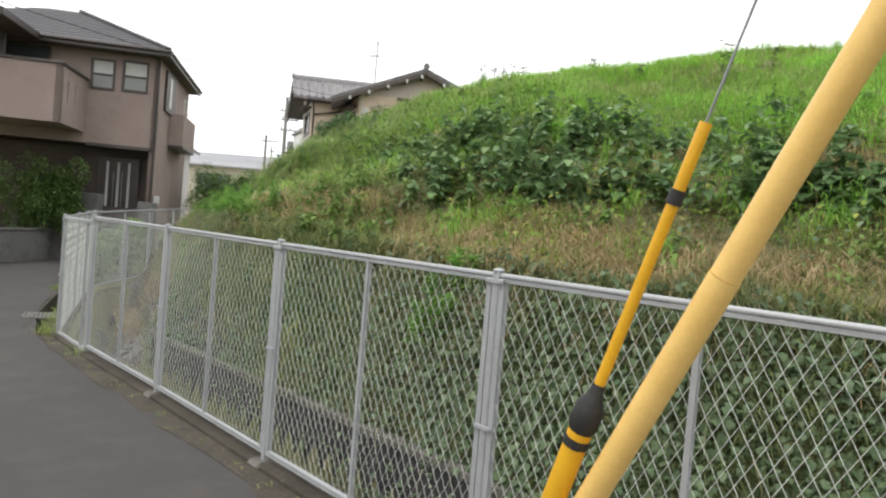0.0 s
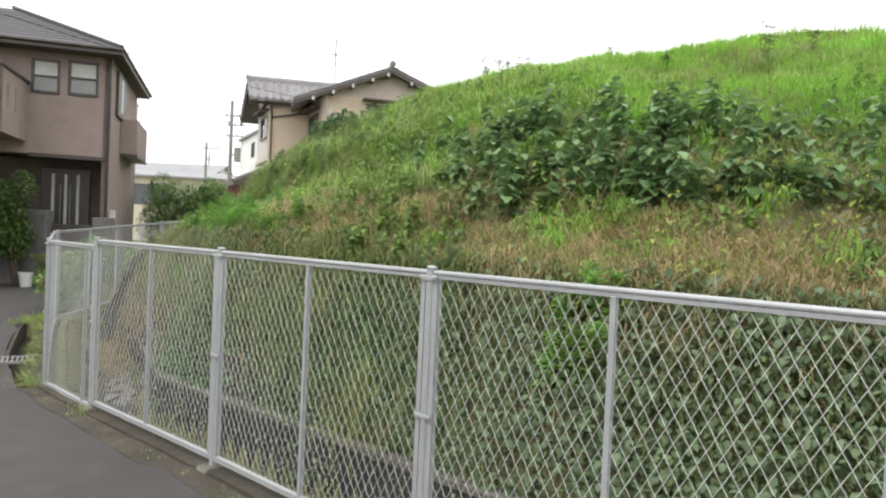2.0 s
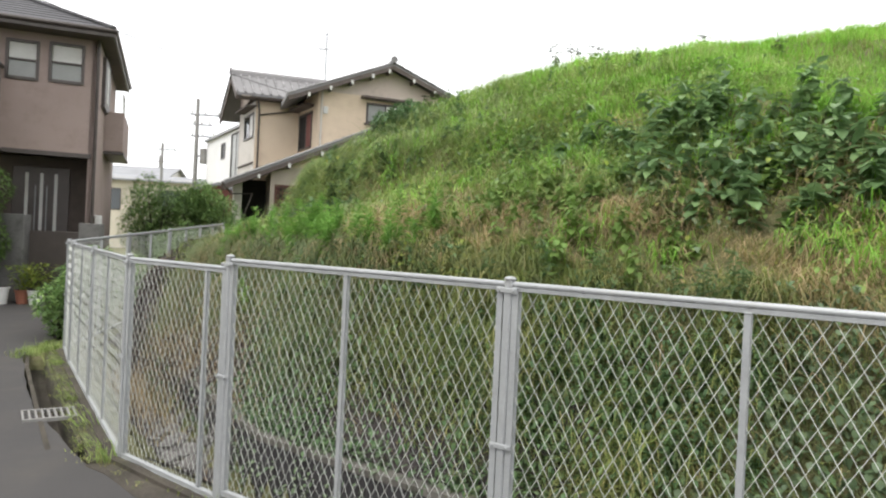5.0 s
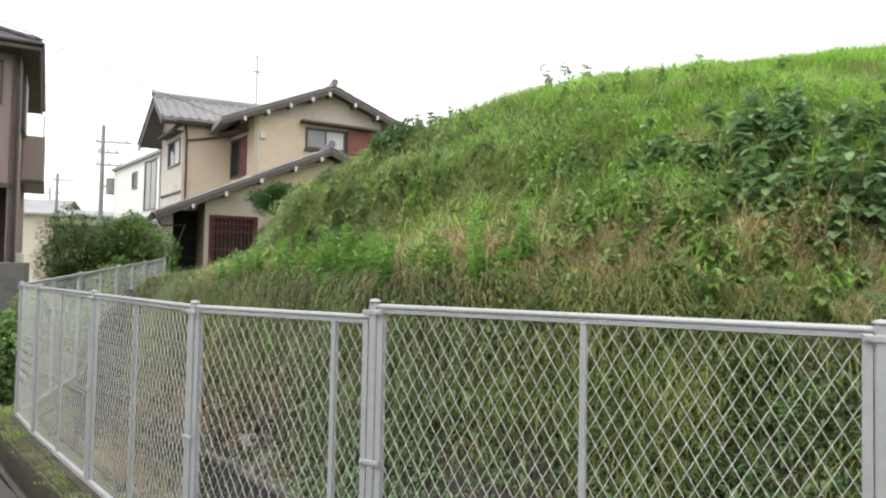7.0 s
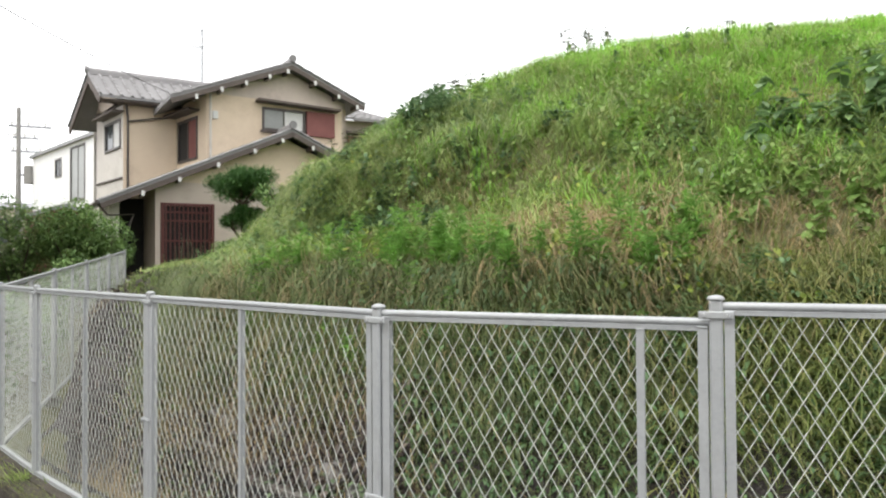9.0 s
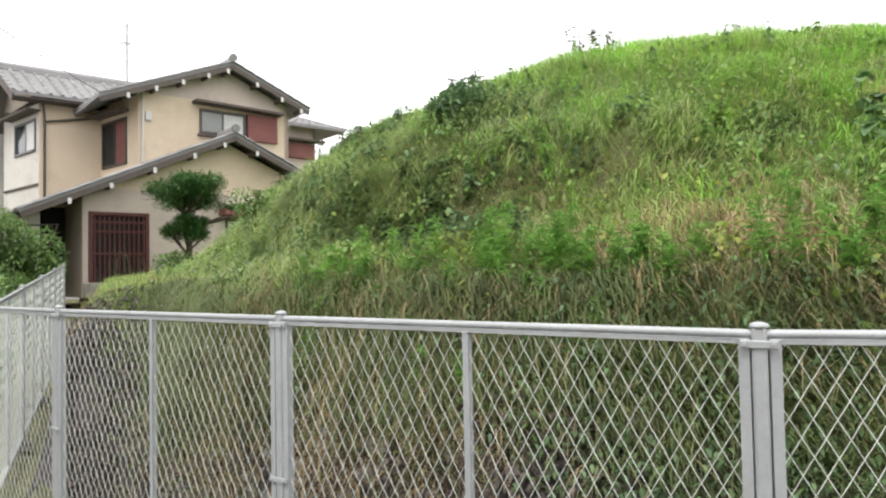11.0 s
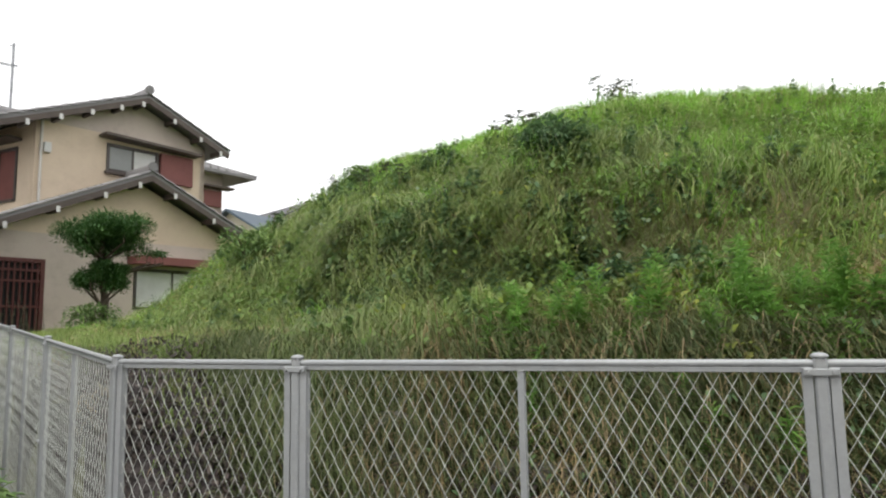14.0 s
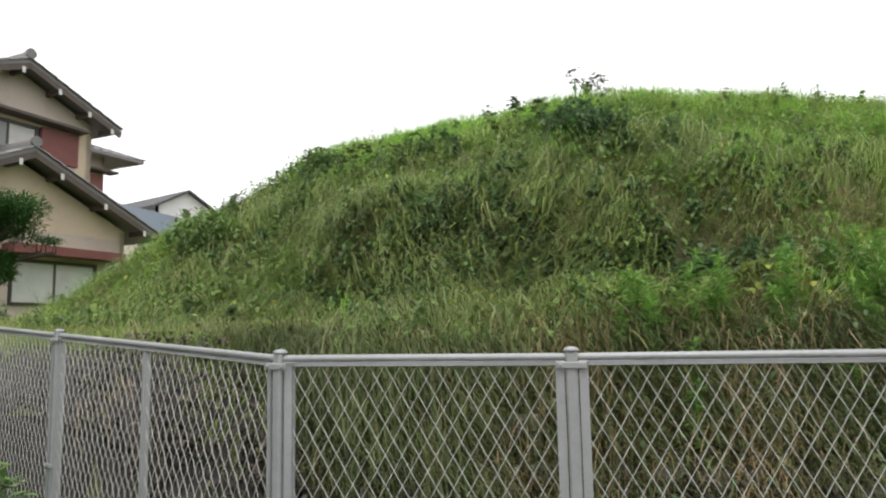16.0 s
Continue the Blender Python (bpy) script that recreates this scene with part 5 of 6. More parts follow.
# the bank behind the fence
leaf_cover("creeper", sow(24000, lambda x, y, e: band(e, 0.95 + 0.36 * smooth(1.6, 3.6, y), 2.0, 0.1) * (1 - smooth(3.4, 5.4, y)) * smooth(9, 6, x), (-3, -2), (9, 9)), (0.02, 0.2), (0.035, 0.075), 0.8, "creeper",
           "dense broad-leaved creeper covering the bank behind the fence", "creeper", -0.75)
leaf_cover("creeper", sow(8500, lambda x, y, e: band(e, 1.22 + 0.3 * smooth(7.6, 8.6, y) * (1 - smooth(9.8, 10.8, y)), 2.0, 0.1) * smooth(4.0, 5.5, y) * (1 - smooth(8.0, 11.0, y)) * (0.4 + 0.6 * patchy(x, y, 0.9)), (-5, 3), (2, 13)), (0.02, 0.22), (0.03, 0.065), 0.5, "bramble",
           "dark leafy undergrowth on the bank of the ditch", "creeper", -0.7)
weeds("feathery_weeds", sow(130, lambda x, y, e: band(e, 1.3 + 0.12 * smooth(4.8, 6.0, y), 1.9, 0.1) * smooth(4.0, 5.2, y) * (1 - smooth(6.8, 8.0, y)) * (0.3 + 0.7 * patchy(x, y + 3, 0.8, -0.1)), (-5, 3), (3, 10)), (0.2, 0.42), 60, (0.07, 0.13), 0.16, "broadleaf",
      "soft dark green feathery weeds on the bank of the ditch", "weeds", 0.1)
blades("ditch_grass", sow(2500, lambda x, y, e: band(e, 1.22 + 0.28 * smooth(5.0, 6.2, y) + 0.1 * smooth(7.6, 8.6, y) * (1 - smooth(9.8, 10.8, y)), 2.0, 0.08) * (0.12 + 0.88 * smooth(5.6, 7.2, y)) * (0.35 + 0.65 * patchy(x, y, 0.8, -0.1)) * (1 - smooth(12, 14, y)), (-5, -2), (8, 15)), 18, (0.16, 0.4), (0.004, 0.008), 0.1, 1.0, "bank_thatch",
       "coarse dark grass hanging down the bank of the ditch", "grass", 0.95, downhill=0.4, flow=0.7)
blades("ditch_grass", sow(210, lambda x, y, e: band(e, 1.3, 1.95, 0.1) * smooth(6.0, 7.0, y) * (1 - smooth(11, 12, y)) * np.clip(0.2 * patchy(x + 5, y + 1, 0.6, 0.1) + spots(x, y, ((-1.88, 8.65, 0.35), (-2.36, 9.55, 0.4), (-3.0, 10.6, 0.4))), 0, 1), (-5, 4), (3, 14)), 18, (0.16, 0.4), (0.003, 0.006), 0.1, 1.1, "straw",
       "dead grass hanging down the bank of the ditch", "grass", 1.0)
blades("bank_grass", sow(500, lambda x, y, e: band(e, 1.3 + 0.22 * smooth(4.8, 6.0, y), 2.1, 0.1) * (0.12 * smooth(0.5, 2.5, y) + 0.88 * smooth(3.6, 4.8, y)) * (1 - smooth(6.5, 8.0, y)) * (0.05 + 0.95 * patchy(x + 5, y + 1, 0.8, 0.05)), (-5, 0), (6, 12)), 24, (0.18, 0.4), (0.004, 0.008), 0.1, 0.95, "grass_low",
       "soft green grass hanging over the bank among the creeper", "grass", 0.9)
# broad-leaved weeds
weeds("broadleaf_weeds", sow(190, lambda x, y, e: dark_patch(x, y), (0, 2), (9, 11)), (0.22, 0.58), 18, (0.11, 0.22), 0.72, "broadleaf",
      "dark green broad-leaved weeds growing thickly half way up", "weeds", -0.3)
weeds("broadleaf_weeds", sow(150, lambda x, y, e: band(e, 2.2, 6.5) * patchy(x, y, 0.9, 0.4) * nearness(x, y) * (1 - smooth(19, 21, y))), (0.15, 0.35), 20, (0.06, 0.13), 0.66, "shrub",
      "scattered dark leafy weeds among the grass", "weeds", -0.15)
weeds("broadleaf_weeds", sow(85, lambda x, y, e: spots(x, y, ((0.7, 7.2, 0.6), (0.75, 6.4, 0.6), (1.6, 6.0, 0.5), (0.0, 7.5, 0.4))), (-2, 4), (4, 10)), (0.15, 0.36), 24, (0.06, 0.13), 0.66, "vine_dark",
      "leafy green weeds at the edge of the tall stand", "weeds", -0.25)
# rounded clumps of small-leaved plants over the middle of the slope
leafy_clumps("leafy_clumps", sow(330, lambda x, y, e: band(e, 2.5, 6.0, 0.5) * nearness(x, y) * (0.25 + 0.75 * patchy(x + 9, y, 0.8, 0.1)) * (1 - smooth(18, 20, y))), (0.14, 0.32), 62, (0.04, 0.09), 0.6, "vine_dark",
             "low leafy green clumps scattered over the slope", "weeds")
leafy_clumps("leafy_clumps", sow(150, lambda x, y, e: band(e, 2.4, 6.5, 0.5) * smooth(6.5, 9.0, y) * patchy(x - 4, y + 6, 0.7, 0.25) * (1 - smooth(18, 20, y)), (-5, 5), (5, 20)), (0.15, 0.34), 62, (0.04, 0.085), 0.55, "shrub",
             "darker leafy clumps on the northern slope", "weeds")
leafy_clumps("leafy_clumps", sow(70, lambda x, y, e: band(e, 1.9, 3.4, 0.2) * patchy(x + 2, y - 6, 0.9, 0.3) * (1 - smooth(16, 18, y))), (0.12, 0.25), 55, (0.04, 0.08), 0.6, "vine",
             "yellow-green leafy clumps at the foot of the slope", "weeds")
# feathery bright weeds along the ditch
weeds("feathery_weeds", sow(68, lambda x, y, e: band(e, 1.6, 2.4, 0.2) * smooth(4.8, 6.3, y) * (1 - smooth(9.8, 11.2, y)) * (0.05 + spots(x, y, ((-1.35, 8.7, 0.42), (-1.2, 7.95, 0.25), (-2.03, 9.48, 0.22), (-2.38, 10.07, 0.25), (-0.55, 7.1, 0.25), (-1.75, 8.95, 0.35)))), (-5, 4), (2, 13)), (0.25, 0.5), 84, (0.07, 0.13), 0.16, "feathery",
      "bright green feathery weeds standing along the ditch", "weeds", 0.3)
weeds("feathery_weeds", (np.array([2.15, 2.32, 2.22, 2.0, 2.4, 2.1, 2.26]), np.array([3.75, 3.9, 3.98, 3.85, 3.8, 4.02, 3.7])), (0.3, 0.45), 110, (0.1, 0.17), 0.16, "feathery",
      "clump of bright green feathery weeds on the dry terrace", "weeds", 0.35)
# small vine leaves
leaf_cover("vine", sow(4500, lambda x, y, e: band(e, 2.3, 5.0) * patchy(x, y, 1.2, 0.15) * nearness(x, y) * (1 - smooth(18, 20, y))), (0.06, 0.28), (0.03, 0.07), 0.75, "vine",
           "yellow-green vine leaves scrambling over the slope", "vine")
leaf_cover("vine", sow(5000, lambda x, y, e: band(e, 2.6, 6.5) * patchy(x + 7, y, 1.5, 0.1) * nearness(x, y) * (1 - smooth(18, 20, y))), (0.06, 0.3), (0.035, 0.08), 0.6, "creeper",
           "dark green vine leaves scrambling over the slope", "vine")
leaf_cover("ground_ivy", sow(6500, lambda x, y, e: band(e, 2.2, 7.0, 0.4) * smooth(8.0, 10.0, y) * (1 - smooth(18, 20, y)) * (0.15 + 0.85 * patchy(x + 2, y + 9, 1.0, 0.0)), (-5, 7), (4, 21)), (0.04, 0.26), (0.035, 0.075), 0.7, "vine_dark",
           "tangle of green leaves over the northern slope", "creeper")
leaf_cover("ground_ivy", sow(6000, lambda x, y, e: band(e, 2.2, 6.0, 0.4) * smooth(8.0, 10.0, y) * (1 - smooth(18, 20, y)) * patchy(x - 6, y + 4, 0.8, 0.3), (-5, 7), (4, 21)), (0.05, 0.28), (0.04, 0.085), 0.6, "vine_dark",
           "leafy patches on the northern slope", "creeper")
# withered weeds before the lattice gate
weeds("withered_weeds", sow(18, lambda x, y, e: np.exp(-((x + 2.75) / 0.6) ** 2 - ((y - 22.9) / 0.3) ** 2), (-5, 21), (0, 24)), (0.45, 0.9), 22, (0.04, 0.08), 0.3, "umbel",
      "withered brown weeds standing before the lattice gate", "weeds", 0.3)


# ---- single weeds against the sky ----
def umbel_weed(x, y, tall, seed, rooted=None):
    """A tall stalk with side shoots, each ending in a flat flower head, and some leaves."""
    r = random.Random(seed)
    z = float(rise(x, y))
    e = thing("weed", "tall weed with flat grey-green flower heads on the mound", "weed", Matrix.Translation((x, y, z)), "tall weeds on the crest")
    lean = Vector((r.uniform(-0.15, 0.15), r.uniform(-0.15, 0.15), 1)).normalized()
    stem = part("stem", tube(bmesh.new(), [(0, 0, -0.05), lean * tall * 0.5, lean * tall], [0.008, 0.006, 0.003], 5), "stalk", e)
    heads = [lean * tall]
    bm = bmesh.new()
    for i in range(5):
        f = r.uniform(0.45, 0.9)
        a = r.uniform(0, math.tau)
        b = lean * tall * f
        t = b + Vector((math.cos(a), math.sin(a), 0.9)) * tall * r.uniform(0.1, 0.2)
        tube(bm, [b, b.lerp(t, 0.5) + Vector((0, 0, -0.01)), t], [0.004, 0.003, 0.002], 4)
        heads.append(t)
    part("branch_work", bm, "stalk", e)["kind"] = "stuff"
    bm = bmesh.new()
    for h in heads:
        for i in range(9):
            a, q = r.uniform(0, math.tau), r.uniform(0, 0.075)
            c = h + Vector((math.cos(a) * q, math.sin(a) * q, 0.02 + r.uniform(-0.008, 0.01)))
            s = r.uniform(0.012, 0.026)
            v = [bm.verts.new(c + Vector((math.cos(k * 1.256 + a) * s, math.sin(k * 1.256 + a) * s, r.uniform(-0.006, 0.006)))) for k in range(5)]
            bm.faces.new(v)
    part("flower_head", bm, "umbel", e, "flat grey-green flower heads")["kind"] = "stuff"
    bm = bmesh.new()
    for i in range(16):
        f = r.uniform(0.1, 0.85)
        a = r.uniform(0, math.tau)
        b = lean * tall * f
        d = Vector((math.cos(a), math.sin(a), r.uniform(-0.3, 0.4)))
        s = r.uniform(0.06, 0.13)
        n = Vector((-d.y, d.x, 0)) * s * 0.28
        v = [bm.verts.new(q) for q in (b, b + d * s * 0.45 + n, b + d * s + Vector((0, 0, -0.02)), b + d * s * 0.45 - n)]
        bm.faces.new(v)
    part("foliage", bm, "shrub", e)["kind"] = "stuff"


for i, (x, y, t) in enumerate([(2.68, 12.6, 0.75), (2.95, 12.9, 0.55), (3.3, 13.0, 0.6), (3.75, 13.2, 0.6), (2.45, 12.7, 0.5), (6.3, 9.3, 0.8), (6.45, 9.5, 0.5), (8.0, 8.6, 0.55), (0.9, 12.9, 0.55), (0.55, 13.2, 0.5), (0.2, 12.6, 0.45),
                               (-0.55, 14.6, 0.5), (-0.35, 14.3, 0.45), (-0.75, 14.9, 0.55), (-1.35, 16.2, 0.5), (-1.15, 16.0, 0.65), (-1.55, 16.0, 0.4), (4.6, 11.6, 0.4), (5.3, 10.6, 0.4), (9.2, 9.4, 0.5), (7.2, 9.6, 0.45), (10.2, 10.5, 0.5), (0.0, 13.95, 0.5), (0.15, 14.1, 0.4), (-0.7, 13.6, 0.5), (-0.6, 14.3, 0.55), (0.1, 15.0, 0.5), (0.3, 12.3, 0.5), (0.5, 12.5, 0.4), (2.5, 12.9, 0.6), (3.1, 12.7, 0.5)]):
    umbel_weed(x, y, t * (0.68 if i < 5 else 0.85), i)


def shrub(name, centre, radii, count, leaf, mat, label, category, foot, seed, wide=0.5, clumps=9):
    """A bush: limbs from the foot, and a crown of leaves gathered in uneven clumps."""
    r = np.random.default_rng(seed)
    e = thing(name, label, category, Matrix.Translation(foot))
    c = Vector(centre) - Vector(foot)
    cl = []
    while len(cl) < clumps:
        p = r.uniform(-1, 1, 3)
        if np.linalg.norm(p) < 1:
            cl.append(p * 0.72)
    cl = np.array(cl)
    bm = bmesh.new()
    for p in cl:
        t = c + Vector([p[i] * radii[i] for i in range(3)])
        midp = Vector((t.x * 0.35, t.y * 0.35, t.z * 0.55))
        tube(bm, [(0, 0, -0.1), midp, t], [0.04, 0.025, 0.008], 6)
    part("branch_work", bm, "bark", e)["kind"] = "stuff"
    which = r.integers(0, clumps, count)
    off = r.normal(0, 1, (count, 3))
    off /= np.linalg.norm(off, axis=1, keepdims=True)
    q = cl[which] + off * (r.uniform(0.55, 1.0, count) ** 0.5 * r.uniform(0.3, 0.5, clumps)[which])[:, None]
    p = q * np.array(radii) + np.array(c)
    hor = off * np.array([1, 1, 0]) + r.normal(0, 0.5, (count, 3)) * np.array([1, 1, 0])
    hor /= np.linalg.norm(hor, axis=1, keepdims=True) + 1e-6
    v, f = leaf_geometry(p, hor, r.normal(-0.1, 0.5, count), r.uniform(leaf[0], leaf[1], count), wide)
    ob = bulk("crown", v, f, mat, "", "")
    ob.parent = e
    return e


shrub("shrub", (-0.2, 11.65, 3.44), (0.36, 0.36, 0.42), 4200, (0.05, 0.1), "bramble", "dark leafy bush growing on the shoulder of the mound", "shrub", (-0.2, 11.65, float(rise(-0.2, 11.65))), 3, 0.5, 20)
shrub("shrub", (-0.42, 11.48, float(rise(-0.42, 11.48)) + 0.12), (0.34, 0.34, 0.32), 2200, (0.05, 0.1), "bramble", "dark leafy bush hanging down the shoulder of the mound", "shrub", (-0.42, 11.48, float(rise(-0.42, 11.48))), 9, 0.5, 14)
shrub("shrub", (-1.45, 12.4, 2.55), (0.42, 0.42, 0.3), 1200, (0.05, 0.09), "broadleaf", "low dark leafy bush on the northern slope", "shrub", (-1.45, 12.4, float(rise(-1.45, 12.4))), 4)
shrub("shrub", (-1.45, 16.0, 2.75), (0.55, 0.55, 0.35), 1400, (0.05, 0.1), "shrub", "leafy bush at the northern foot of the mound", "shrub", (-1.45, 16.0, float(rise(-1.45, 16.0))), 5)

shrub("shrub", (0.0, 13.9, float(rise(0.0, 13.9)) + 0.12), (0.36, 0.36, 0.26), 1200, (0.05, 0.09), "shrub", "small leafy bush on the mound's crest", "shrub", (0.0, 13.9, float(rise(0.0, 13.9))), 6)

shrub("shrub", (0.3, 15.75, float(rise(0.3, 15.75)) + 0.12), (0.5, 0.4, 0.28), 1500, (0.05, 0.1), "shrub", "leafy weeds bunched on the northern crest", "shrub", (0.3, 15.75, float(rise(0.3, 15.75))), 8, 0.35, 12)

shrub("shrub", (-1.7, 21.9, float(rise(-1.7, 21.9)) + 0.3), (0.6, 0.4, 0.34), 1600, (0.05, 0.1), "shrub", "leafy plant growing at the foot of the garden tree", "shrub", (-1.7, 21.9, float(rise(-1.7, 21.9))), 12, 0.45, 12)

# tussocks that break the slope into lumps
blades("tussocks", sow(560, lambda x, y, e: band(e, 2.4, 11, 0.4) * nearness(x, y) * patchy(x, y, 0.7, 0.0) * (1 - 0.5 * dark_patch(x, y)) * (1 - 0.6 * tangle(x, y, e))), 42, (0.22, 0.44), (0.006, 0.010), 0.12, 0.95, "grass",
       "dense arching tussocks of green grass on the slope", "grass", 0.85)
blades("tussocks", sow(240, lambda x, y, e: band(e, 2.0, 4.4, 0.4) * nearness(x, y) * (1 - 0.85 * smooth(7.5, 9.0, y)) * patchy(x + 4, y + 2, 0.7, 0.15)), 38, (0.2, 0.42), (0.004, 0.007), 0.12, 1.15, "straw",
       "bent tussocks of dead straw-coloured grass", "grass", 1.0)

# leaves hanging over the ditch wall
leaf_cover("creeper", sow(3800, lambda x, y, e: band(e, 1.1, 1.3, 0.06) * patchy(x + 1, y, 0.55, -0.1) * (1 - smooth(10, 11, y)), (-5, 0), (4, 12)), (0.02, 0.14), (0.03, 0.065), 0.75, "creeper",
           "creeper leaves hanging over the ditch wall", "creeper")
# flattened, overhanging grass of the tangle
blades("thatch", sow(640, lambda x, y, e: np.clip(tangle(x, y, e) * (0.3 + 0.7 * patchy(x - 8, y + 3, 0.6, 0.1)) + 0.35 * band(e, 2.2, 6.0) * smooth(8.5, 10, y) * (1 - smooth(16, 18, y)) * patchy(x + 3, y - 8, 0.7, 0.1), 0, 1), (-5, 8), (4, 18)), 36, (0.24, 0.5), (0.005, 0.009), 0.14, 1.2, "thatch",
       "flattened grey-green grass lying in swathes on the slope", "grass", 1.05, downhill=0.1, flow=0.9)
# brambles gathered in the hollows, the shade there put into their leaf colour
weeds("brambles", sow(430, lambda x, y, e: np.clip(0.25 * tangle(x, y, e) * patchy(x - 3, y, 0.6, 0.0) + spots(x, y, HOLLOWS), 0, 1), (-5, 8), (4, 18)), (0.1, 0.3), 34, (0.05, 0.12), 0.6, "bramble",
      "leafy brambles in the flattened grass, darkened for the hollows' shade", "brambles", -0.25)
# low dark brambles that break up the northern slope
weeds("brambles", sow(230, lambda x, y, e: band(e, 2.3, 6.5, 0.4) * smooth(9.0, 11.0, y) * (1 - smooth(17.5, 19, y)) * patchy(x + 11, y - 5, 0.75, 0.35), (-5, 8), (4, 20)), (0.16, 0.38), 34, (0.05, 0.11), 0.6, "broadleaf",
      "low dark leafy brambles in clumps on the northern slope", "brambles", -0.2)
# dead leaves and litter at the bottom of the ditch
leaf_cover("leaf_litter", sow(10500, lambda x, y, e: np.clip(band(e, 0.3, 1.1, 0.08) * smooth(9.0, 10.5, y) * (0.3 + 0.7 * patchy(x, y, 0.7, -0.1)) + band(e, 1.15, 1.65, 0.08) * smooth(7.4, 8.4, y) * (0.5 + 0.5 * patchy(x, y, 0.7, -0.1)), 0, 1) * (1 - smooth(13.5, 15, y)), (-5, 5), (0, 16)), (0.01, 0.14), (0.04, 0.09), 0.5, "dead_leaf",
           "brown dead leaves and twigs lying in the ditch", "leaf litter", -0.5)
blades("dry_stalks", sow(120, lambda x, y, e: band(e, 0.6, 1.9, 0.1) * smooth(8.5, 10.0, y) * (1 - smooth(10.8, 11.8, y)), (-5, 7), (0, 19)), 16, (0.3, 0.7), (0.004, 0.007), 0.1, 0.6, "straw",
       "thin dead stalks standing in the ditch", "grass", 0.6)
# loose seed heads of the tallest grass on the slope
blades("tall_grass", sow(420, lambda x, y, e: band(e, 2.6, 12, 0.6) * nearness(x, y)), 9, (0.35, 0.62), (0.003, 0.006), 0.09, 0.7, "thatch",
       "thin tall grass stems standing above the turf", "grass", 0.5)


# ---- the rest of the place ----
def rubble(n, along_y, seed):
    """Broken stones tipped on the bank behind the fence."""
    r = random.Random(seed)
    e = thing("rubble_heap", "heap of pale broken stones and concrete on the ditch bank", "rubble", Matrix.Translation((-2.4, 9.0, 0.0)))
    base = []
    for k in range(4):
        bm = bmesh.new()
        bmesh.ops.create_icosphere(bm, subdivisions=1, radius=1.0)
        for v in bm.verts:
            v.co *= r.uniform(0.7, 1.2)
            v.co.z *= 0.6
        me = bpy.data.meshes.new("stone")
        bm.to_mesh(me)
        bm.free()
        me.materials.append(M["rubble"])
        base.append(me)
    done = 0
    while done < n:
        y = r.uniform(*along_y)
        x = r.uniform(-4.3, -0.9)
        d = float(beside(x, y))
        if not 0.7 < d < (1.3 if y < 9.2 else 1.6):
            continue
        s = 0.03 + 0.12 * r.random() ** 2.2
        o = new("stone", base[done % 4])
        o.parent = e
        o.matrix_local = Matrix.Translation((x + 2.4, y - 9.0, float(rise(x, y)) + s * 0.25)) @ Euler((r.uniform(-0.4, 0.4), r.uniform(-0.4, 0.4), r.uniform(0, 6))).to_matrix().to_4x4() @ Matrix.Diagonal((s, s * r.uniform(0.6, 1), s, 1))
        done += 1


rubble(280, (7.9, 10.9), 5)

# soil lining of the ditch
bm = bmesh.new()
P, Q = pair_lines(0.2, 1.1, 0, 13)
rowsd = []
for p, q in zip(P, Q):
    row = []
    for f in np.linspace(0, 1, 9):
        w = p.lerp(q, float(f))
        row.append(bm.verts.new((w.x, w.y, float(rise(w.x, w.y)) + 0.03 + 0.03 * noise.noise((w.x * 4, w.y * 4, 1)))))
    rowsd.append(row)
for a, b in zip(rowsd, rowsd[1:]):
    for i in range(8):
        bm.faces.new((a[i], a[i + 1], b[i + 1], b[i]))
tagged(link("ditch", bm, "ditch", smooth=True), "damp dark soil of the ditch behind the fence", "ditch", kind="structure")
# bare dark soil on the foot of the bank, above the wall
bm = bmesh.new()
rowsd = []
for p, q in zip(*pair_lines(1.22, 1.56, 4, 10)):
    row = []
    for f in np.linspace(0, 1, 6):
        w = p.lerp(q, float(f))
        row.append(bm.verts.new((w.x, w.y, float(rise(w.x, w.y)) + 0.025 + 0.02 * noise.noise((w.x * 5, w.y * 5, 4)))))
    rowsd.append(row)
for a, b in zip(rowsd, rowsd[1:]):
    for i in range(5):
        bm.faces.new((a[i], a[i + 1], b[i + 1], b[i]))
tagged(link("bank", bm, "ditch", smooth=True), "bare dark soil at the foot of the bank", "bank", kind="structure")
ditch_wall = thing("ditch_wall", "low dark concrete wall with a pale lip along the ditch", "ditch wall", kind="structure")
# wall face much darker than the lip above it
part("wall", strip(bmesh.new(), *pair_lines(1.1, 1.2, 1, 8), -0.75, -0.035), "blackish", ditch_wall)
part("lip", strip(bmesh.new(), *pair_lines(1.085, 1.215, 1, 8), -0.03, 0.02), "lip", ditch_wall, "stained concrete lip")


